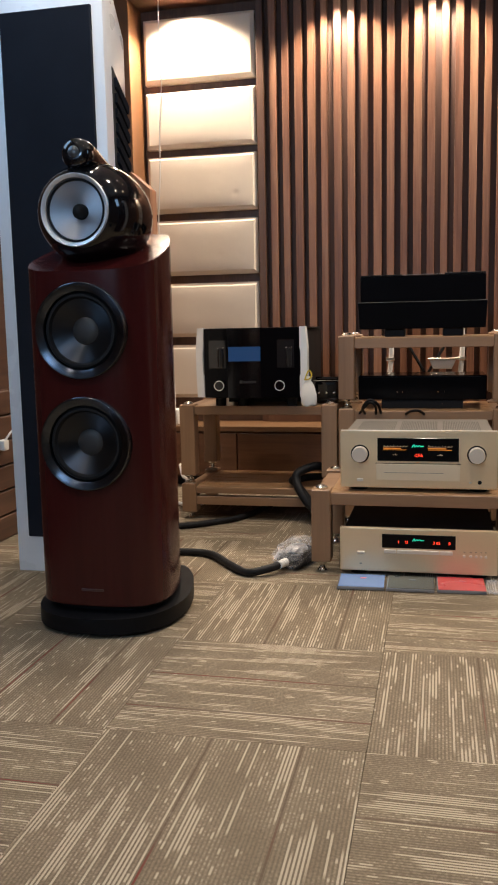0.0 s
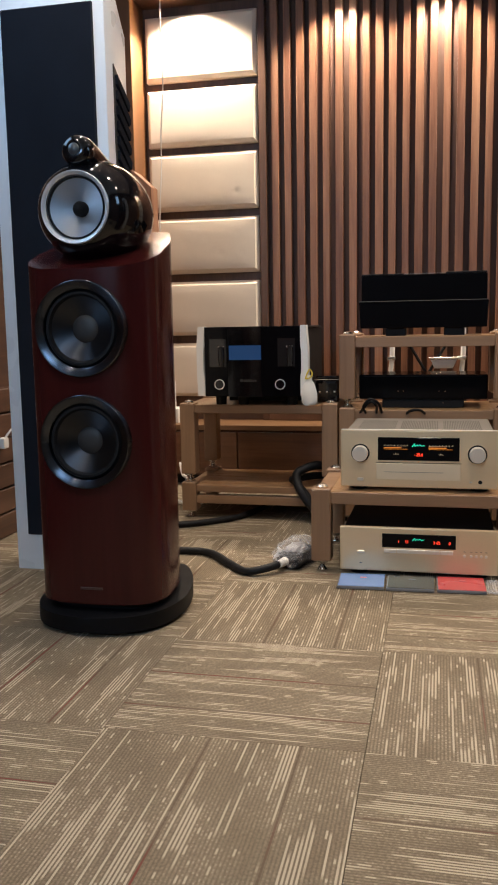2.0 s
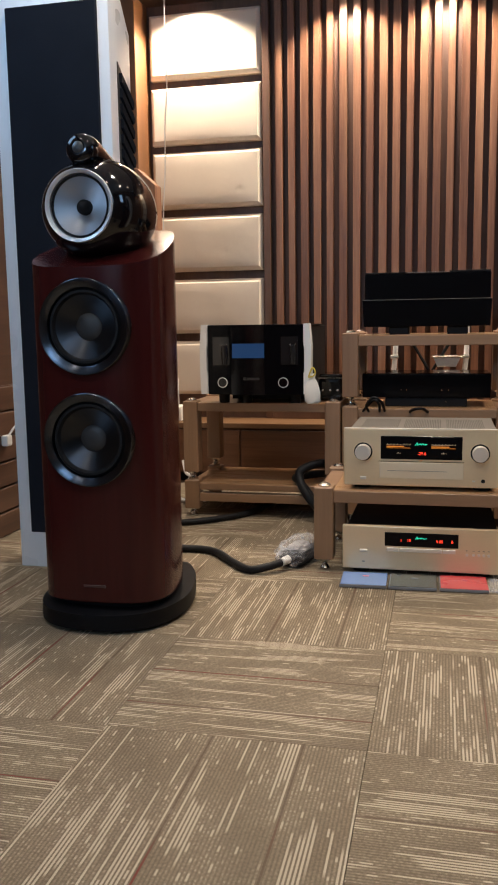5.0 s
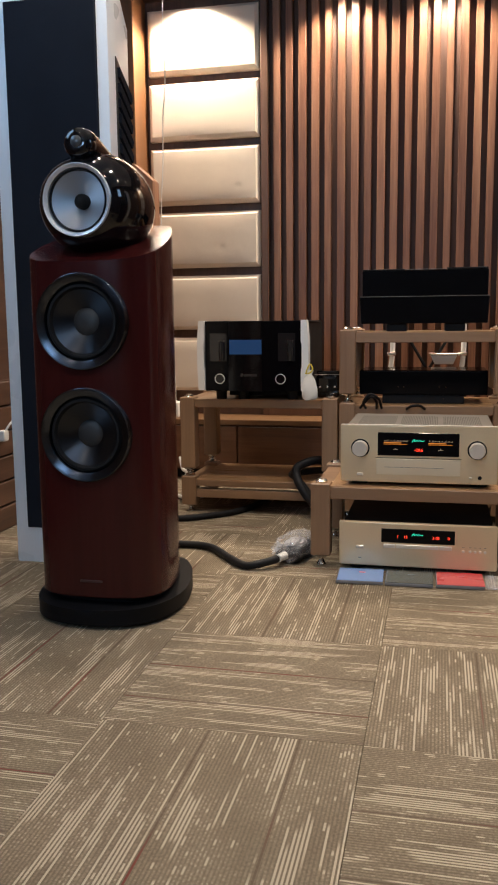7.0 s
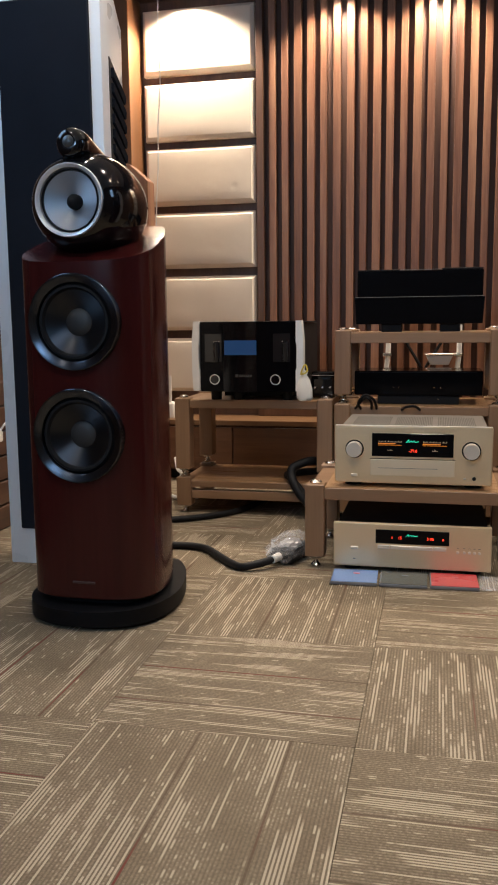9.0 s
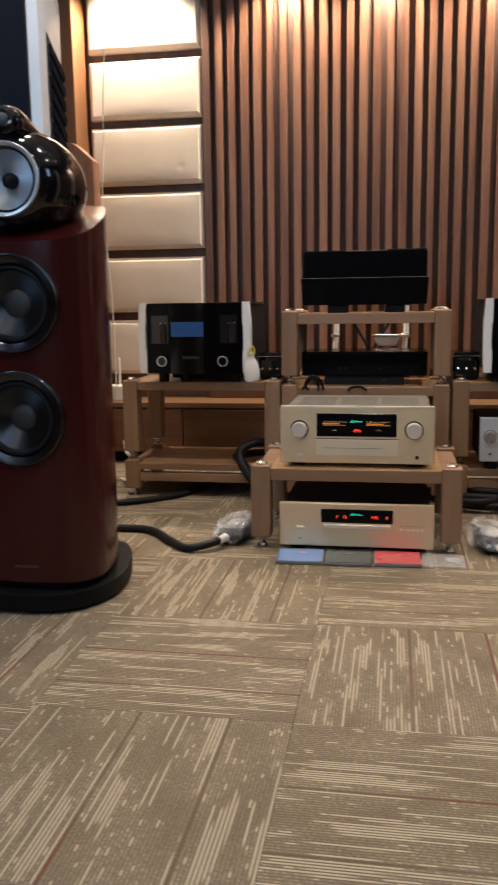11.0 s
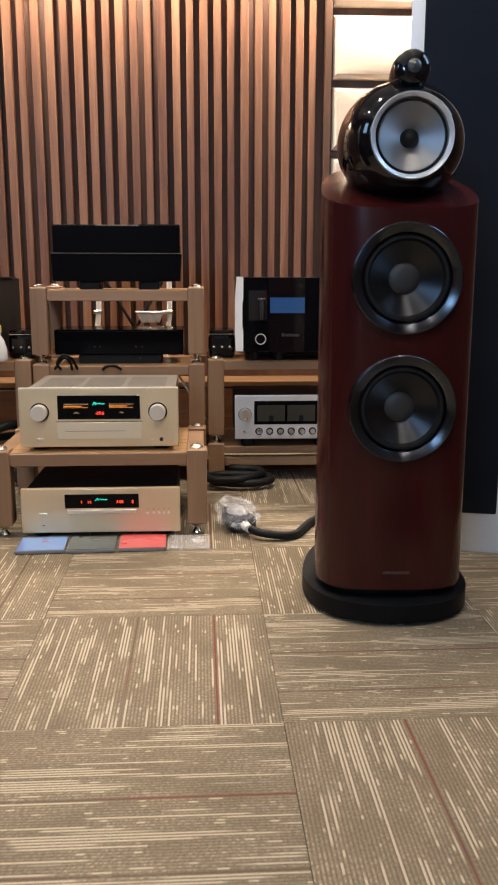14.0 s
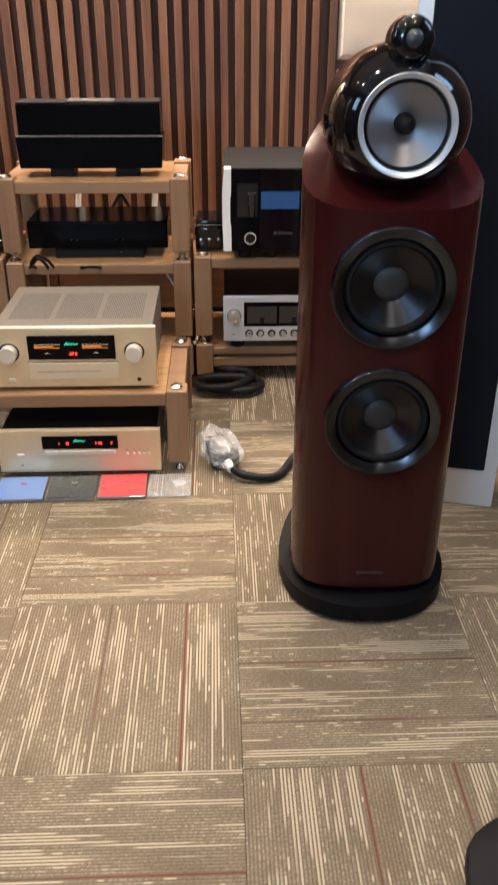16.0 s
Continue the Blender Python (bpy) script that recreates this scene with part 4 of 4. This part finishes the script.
# Cotton bag hung by a yellow cord from the end cap.
bag = thing("cotton_bag", "small white cotton bag hung by a yellow cord", "bag", (-0.415, 0.585, 0.462))
bm = lathe([(0.0, 0.0), (0.001, 0.024), (0.010, 0.031), (0.045, 0.029), (0.080, 0.021), (0.097, 0.008), (0.112, 0.015)], 20, "z")
for v in bm.verts:
    v.co.y *= 0.5
    v.co += 0.006 * noise.noise_vector(v.co * 38)
    v.co.z = max(0.0, v.co.z)
part("pouch", bm, CLOTH, bag, "", 60)
part("cord", tube([(-0.010, -0.006, 0.100), (0.004, -0.010, 0.104), (0.012, -0.004, 0.118), (0.002, 0.0, 0.135), (-0.008, -0.004, 0.118), (-0.014, -0.006, 0.098)], 0.0028, 6, 5), YELLOW, bag, "yellow cord")

# ---------------------------------------------------------------- silver amplifier on the lower shelf
lux = thing("silver_amplifier", "satin silver amplifier with twin meters and a row of small knobs", "amplifier", (0.424, 0.62, 0.135))
part("case", box(0.006, 0.374, 0.010, 0.37, 0.030, 0.185, 0.002), BLACK, lux, "black metal case", 40)
part("front_panel", box(0.0, 0.380, -0.004, 0.010, 0.033, 0.197, 0.003), LUX, lux, "satin silver front panel", 40)
mw = part("meter_window", box(0.072, 0.310, -0.006, -0.003, 0.088, 0.176, 0.001, seg=1), BLACK_GLASS, lux, "dark twin meter window")
for x0 in (0.084, 0.196):
    part("meter_dial", box(x0, x0 + 0.102, -0.0072, -0.0058, 0.100, 0.160), Mat("meter_dial_grey", (0.026, 0.025, 0.020), 0.3).m, mw)
for kx in (0.038, 0.344):
    part("knob_collar", lathe([(-0.0045, 0.0), (-0.0050, 0.0245), (-0.004, 0.0255)], 32, "y", at=(kx, 0, 0.126)), INK_GREY, lux)
knob(lux, "selector_knob", 0.038, -0.004, 0.126, 0.0215, 0.022, ALU)
knob(lux, "volume_knob", 0.344, -0.004, 0.126, 0.0215, 0.022, ALU)
for i in range(6):
    kx = 0.090 + i * 0.0400
    part("knob_well", lathe([(-0.0042, 0.0140), (-0.0052, 0.0135), (-0.0046, 0.0)], 24, "y", at=(kx, 0, 0.062)), BLACK, lux)
    knob(lux, "small_knob", kx, -0.004, 0.062, 0.0090, 0.014, ALU)
part("power_button", lathe([(-0.004, 0.007), (-0.009, 0.007), (-0.009, 0.0)], 20, "y", at=(0.038, 0, 0.060)), ALU, lux)
for x0 in (0.135, 0.247):
    part("meter_hub", box(x0 - 0.008, x0 + 0.008, -0.0082, -0.0070, 0.100, 0.122, 0.001, seg=1), BLACK, mw)
for fx, fy in ((0.05, 0.05), (0.33, 0.05), (0.05, 0.32), (0.33, 0.32)):
    part("foot", lathe([(0.0, 0.024), (0.030, 0.026)], 20, "z", at=(fx, fy, 0)), RUBBER, lux)

# ---------------------------------------------------------------- black components on the centre rack
top_unit = thing("black_component", "tall gloss black component with a stepped front on stub legs", "component", (-0.004, 0.705, 0.714))
part("upper_body", box(-0.230, 0.232, 0.015, 0.13, 0.131, 0.227, 0.004), BLACK_GLASS, top_unit, "", 40)
part("raised_edge", box(-0.228, -0.072, 0.017, 0.125, 0.2275, 0.232, 0.001, seg=1), BLACK, top_unit)
part("raised_edge", box(0.082, 0.230, 0.017, 0.125, 0.2275, 0.234, 0.001, seg=1), BLACK, top_unit)
comb = part("vent_comb", box(-0.070, 0.080, 0.050, 0.125, 0.2275, 0.230), BLACK, top_unit)
tooth = part("tooth", box(-0.0016, 0.0016, 0.045, 0.125, 0.2302, 0.2335), INK_GREY, comb)
tooth.location.x = -0.068
for k in range(1, 23):
    shared("tooth", tooth.data, comb, (-0.068 + k * 0.0066, 0, 0))
bm = box(-0.238, 0.238, 0.0, 0.14, 0.029, 0.129, 0.003)
for v in bm.verts:
    if v.co.z < 0.05:
        v.co.x *= 0.975
part("lower_body", bm, BLACK_GLASS, top_unit, "", 40)
part("seam_line", box(-0.237, 0.237, 0.0, 0.015, 0.1292, 0.1306), INK_GREY, top_unit)
for fx in (-0.10, 0.115):
    part("leg", box(fx - 0.038, fx + 0.038, 0.02, 0.12, 0.0, 0.029, 0.004), RUBBER, top_unit)

mid_unit = thing("black_component", "low gloss black component with a narrower foot on the middle shelf", "component", (-0.004, 0.72, 0.440))
part("upper_body", box(-0.238, 0.240, 0.0, 0.24, 0.034, 0.127, 0.005), BLACK_GLASS, mid_unit, "", 40)
part("base", box(-0.150, 0.155, 0.006, 0.19, 0.0, 0.033, 0.003), BLACK, mid_unit, "", 40)
part("lid_line", box(-0.22, 0.22, -0.001, 0.004, 0.120, 0.1225), BLACK, mid_unit)
for gx, gz in ((-0.09, 0.064), (-0.07, 0.064), (0.062, 0.064), (0.086, 0.064), (0.078, 0.020)):
    part("stud", lathe([(-0.003, 0.0), (-0.001, 0.0022)], 8, "y", at=(gx, 0.001, gz)), CHROME, mid_unit)

# Small black boxes with studs behind the power amplifiers.
def supply_box(x, y, z, w, label):
    b = thing("power_supply_box", label, "power supply", (x, y, z), "small black boxes behind the amplifiers")
    part("case", box(0, w, 0, 0.17, 0.0, 0.090, 0.014), GLOSS_BLACK, b, "", 40)
    part("lid", box(0.004, w - 0.004, 0.004, 0.166, 0.0925, 0.106, 0.005), GLOSS_BLACK, b, "", 40)
    part("rim", box(-0.002, w + 0.002, -0.002, 0.172, 0.0904, 0.0922), CHROME, b, "bright metal rim")
    for k in range(3):
        part("stud", lathe([(-0.010, 0.0), (-0.009, 0.004), (0.0, 0.005)], 12, "y", at=(w * (0.2 + 0.3 * k), 0, 0.044)), CHROME, b)


supply_box(-0.416, 0.74, 0.457, 0.098, "small black box with a bright rim beside the power amplifier")
supply_box(0.330, 0.74, 0.457, 0.100, "small black box with a bright rim beside the power amplifier")

# Folding stand with white legs and a pale tray behind the centre rack.
fold = thing("folding_stand", "folding stand with white tubular legs, crossed struts and pale tray", "stand", (0.0, 1.38, 0.296))
for lx in (-0.165, 0.150):
    leg = part("leg", tube([(lx - 0.02, 0.0, 0.006), (lx, 0.0, 0.20), (lx + 0.012, 0.0, 0.32), (lx + 0.012, 0.01, 0.44)], 0.012, 10, 6), WHITE_PLASTIC, fold, "", 60)
    part("clamp", box(lx - 0.012, lx + 0.028, -0.016, 0.014, 0.300, 0.316, 0.003, seg=1), CHROME, leg)
part("strut", tube([(-0.12, 0.02, 0.02), (0.13, 0.02, 0.44)], 0.007, 8, 1), BLACK, fold)
part("strut", tube([(0.13, 0.035, 0.02), (-0.12, 0.035, 0.44)], 0.007, 8, 1), BLACK, fold)
bm = box(0.018, 0.135, -0.03, 0.03, 0.262, 0.306, 0.004)
for v in bm.verts:
    if v.co.z < 0.28:
        v.co.x = 0.0775 + (v.co.x - 0.0775) * 0.72
part("tray", bm, LUX, fold, "pale plastic tray", 40)
part("tray_rim", box(0.010, 0.150, -0.036, 0.036, 0.3065, 0.313, 0.003, seg=1), CHROME, fold)

# ---------------------------------------------------------------- cables and clutter
def cable(name, points, radius, label, category="cable", mat=None, ripple=0.06):
    return tagged(part(name, tube(points, radius, 12, 12, ripple=ripple), mat or CABLE, None, "", 60), label, category)


cable("power_cable", [(-0.414, -0.038, 0.027), (-0.45, -0.075, 0.022), (-0.51, -0.09, 0.0125), (-0.58, -0.02, 0.0125), (-0.68, 0.10, 0.0125), (-0.80, 0.115, 0.0125), (-1.0, 0.10, 0.0125), (-1.15, 0.20, 0.0125)], 0.0120, "thick black braided power cable curving over the carpet", "power cable")
cable("power_cable", [(-0.62, 0.86, 0.020), (-0.70, 0.66, 0.0125), (-0.79, 0.55, 0.0125), (-0.91, 0.47, 0.0125), (-1.1, 0.42, 0.0125), (-1.3, 0.45, 0.0125)], 0.0120, "thick black braided power cable under the rack", "power cable")
cable("power_cable", [(0.438, -0.042, 0.027), (0.48, -0.078, 0.021), (0.57, -0.07, 0.0125), (0.64, 0.06, 0.0125), (0.72, 0.15, 0.0125), (0.86, 0.16, 0.0125), (1.1, 0.22, 0.0125)], 0.0120, "thick black braided power cable curving over the carpet", "power cable")
coil = []
for k in range(24):
    a = k * 0.58 + 0.9
    grow = 0.85 + 0.22 * math.sin(k * 0.9)
    coil.append((0.435 + 0.115 * grow * math.cos(a), 0.565 + 0.075 * grow * math.sin(a), 0.015 + 0.0016 * k))
coil.append((0.33, 0.78, 0.03))
cable("coiled_cable", coil, 0.0145, "loosely coiled black cable lying on the carpet", "cable")
cable("hanging_cable", [(-0.36, 0.75, 0.20), (-0.41, 0.70, 0.215), (-0.47, 0.66, 0.195), (-0.475, 0.64, 0.165), (-0.45, 0.61, 0.12), (-0.40, 0.60, 0.06), (-0.35, 0.62, 0.022), (-0.28, 0.70, 0.02)], 0.0165, "thick black cable hanging off the lower rack shelf", "cable")
cable("hanging_cable", [(-0.40, 0.80, 0.158), (-0.45, 0.72, 0.165), (-0.50, 0.70, 0.158), (-0.48, 0.66, 0.150), (-0.43, 0.615, 0.105), (-0.38, 0.60, 0.03), (-0.30, 0.63, 0.02)], 0.0145, "thick black cable hanging off the lower rack shelf", "cable")
for pts in ([(-0.36, 0.95, 0.475), (-0.33, 0.88, 0.50), (-0.345, 0.80, 0.48), (-0.37, 0.74, 0.466)], [(-0.35, 0.98, 0.49), (-0.325, 0.9, 0.53), (-0.34, 0.82, 0.51), (-0.38, 0.78, 0.47)]):
    cable("signal_lead", pts, 0.006, "thin black signal lead on the rack", "cable", RUBBER, 0.0)
for pts in ([(-0.21, 0.62, 0.40), (-0.215, 0.60, 0.455), (-0.190, 0.59, 0.485), (-0.160, 0.60, 0.468), (-0.150, 0.62, 0.40)],
            [(-0.235, 0.61, 0.40), (-0.19, 0.585, 0.475), (-0.168, 0.59, 0.462), (-0.17, 0.62, 0.40)],
            [(-0.06, 0.62, 0.40), (-0.04, 0.60, 0.442), (-0.01, 0.60, 0.444), (0.01, 0.62, 0.41)]):
    cable("signal_lead", [(pts[0][0], 0.655, 0.425), *pts[1:-1], (pts[-1][0], 0.655, 0.425)], 0.005, "thin black signal lead looping behind the amplifier", "cable", RUBBER, 0.0)
cable("white_lead", [(0.19, 0.76, 0.402), (0.214, 0.75, 0.392), (0.250, 0.748, 0.335), (0.290, 0.748, 0.27), (0.325, 0.75, 0.215), (0.345, 0.752, 0.170), (0.372, 0.77, 0.142)], 0.0042, "slack white lead between the racks", "cable", WHITE_PLASTIC, 0.0)
cable("hanging_wire", [(-1.188, 1.30, SOFFIT_Z), (-1.193, 1.30, 2.05), (-1.188, 1.30, 1.85), (-1.203, 1.30, 1.66), (-1.207, 1.30, 1.48), (-1.222, 1.30, 1.2), (-1.20, 1.31, 0.8), (-1.21, 1.36, 0.30)], 0.0028, "slim white wire hanging from the soffit", "wire", WHITE_PLASTIC, 0.0)


def wrapped_plug(x, y, turn):
    p = thing("wrapped_plug", "power connector wrapped in crumpled clear plastic film", "power plug", (x, y, 0), "film-wrapped power plugs")
    p.rotation_euler = (0, 0, radians(turn))
    bm = box(-0.043, 0.043, -0.070, 0.075, 0.002, 0.052, 0.016, seg=3)
    for v in bm.verts:
        v.co.x *= 1.0 - 0.35 * max(0.0, v.co.y) / 0.075
    part("plug_body", bm, BLACK, p, "black moulded connector", 50)
    bm = bmesh.new()
    bmesh.ops.create_icosphere(bm, subdivisions=3, radius=1.0)
    for v in bm.verts:
        q = v.co + noise.noise_vector(v.co * 3.1 + Vector((x, 2.0, y))) * 0.22
        v.co = Vector((q.x * 0.030, q.y * 0.055 - 0.004, 0.050 + q.z * 0.020))
    part("tissue", bm, TISSUE, p, "crumpled silvery inner wrap", 25)
    part("cable_end", lathe([(-0.115, 0.0), (-0.115, 0.012), (-0.075, 0.014)], 14, "y", at=(0, 0, 0.028)), WHITE_PLASTIC, p, "", 40)
    bm = bmesh.new()
    bmesh.ops.create_icosphere(bm, subdivisions=4, radius=1.0)
    for v in bm.verts:
        n = noise.noise_vector(v.co * 2.3 + Vector((x * 9, y, 0))) * 0.26 + noise.noise_vector(v.co * 5.0) * 0.07
        q = v.co + n
        v.co = Vector((q.x * 0.058, q.y * 0.112 + 0.004, max(0.002, 0.042 + q.z * 0.046)))
    part("film", bm, FILM, p, "crumpled clear plastic film", 20)


wrapped_plug(-0.378, 0.058, -20)
wrapped_plug(0.408, 0.055, 16)

tan_box = thing("wooden_box", "tall narrow tan wooden box with a chamfered top behind the loudspeaker", "box", (-1.33, 1.19, 0))
bm = bmesh.new()
face = [(0.0, 0.0), (0.108, 0.0), (0.108, 1.392), (0.024, 1.468), (0.0, 1.468)]
va, vb = [bm.verts.new((x, 0.0, z)) for x, z in face], [bm.verts.new((x, 0.09, z)) for x, z in face]
bm.faces.new(va), bm.faces.new(vb)
for k in range(5):
    bm.faces.new((va[k], va[(k + 1) % 5], vb[(k + 1) % 5], vb[k]))
bmesh.ops.bevel(bm, geom=bm.edges[:], offset=0.002, segments=1, affect="EDGES")
part("body", bm, SLAT, tan_box)

router = thing("router", "small white router with an upright antenna on the bench", "router", (-1.217, 1.41, 0.296))
part("body", box(-0.095, 0.035, -0.04, 0.06, 0.0, 0.074, 0.006), WHITE_PLASTIC, router, "", 40)
for ax in (-0.072, 0.006):
    part("antenna", box(ax - 0.006, ax + 0.006, 0.0, 0.008, 0.020, 0.205, 0.003), WHITE_PLASTIC, router, "upright white antenna", 40)
cable("white_lead", [(-1.05, 0.90, 0.012), (-0.99, 0.84, 0.016), (-0.93, 0.90, 0.012), (-0.99, 1.0, 0.010)], 0.008, "loose white lead on the carpet", "cable", WHITE_PLASTIC, 0.0)
cable("white_lead", [(-1.06, 1.0, 0.16), (-0.98, 0.78, 0.152), (-0.945, 0.72, 0.150), (-0.93, 0.67, 0.147)], 0.007, "white lead resting on the rack shelf", "cable", WHITE_PLASTIC, 0.0)

plug = thing("wall_plug", "white adapter plugged into the wainscot with a looping lead", "plug", (XL + 0.034, 0.22, 0.355))
part("adapter", box(0, 0.028, -0.018, 0.018, -0.020, 0.020, 0.006), WHITE_PLASTIC, plug, "", 40)
part("lead", tube([(0.022, 0.0, 0.018), (0.036, 0.02, 0.046), (0.035, 0.06, 0.052), (0.012, 0.12, 0.010), (0.006, 0.16, -0.10), (0.008, 0.2, -0.34)], 0.004, 8, 8), WHITE_PLASTIC, plug)

# ---------------------------------------------------------------- carpet tiles, nearest things last
TX, TY, X0, Y0 = 0.500, 0.478, -0.060, -0.628
proto = part("carpet_tile", box(-0.2497, 0.2497, -0.2497, 0.2497, -0.006, 0.0, 0.0008, seg=1), CARPET)
tile_mesh = proto.data
bpy.data.objects.remove(proto)
for i in range(-3, 4):
    for j in range(-9, 5):
        cx, cy = X0 + (i + 0.5) * TX, Y0 + (j + 0.5) * TY
        if cx < XL - 0.25 or cx > XR + 0.2 or cy < YF - 0.2 or cy > YB + 0.2:
            continue
        t = shared("carpet_tile", tile_mesh, floor, (cx, cy, 0))
        along = (i + j) % 2 != 0
        t.rotation_euler = (0, 0, 0 if along else radians(-90))
        t.scale = (TX / 0.5, TY / 0.5, 1) if along else (TY / 0.5, TX / 0.5, 1)
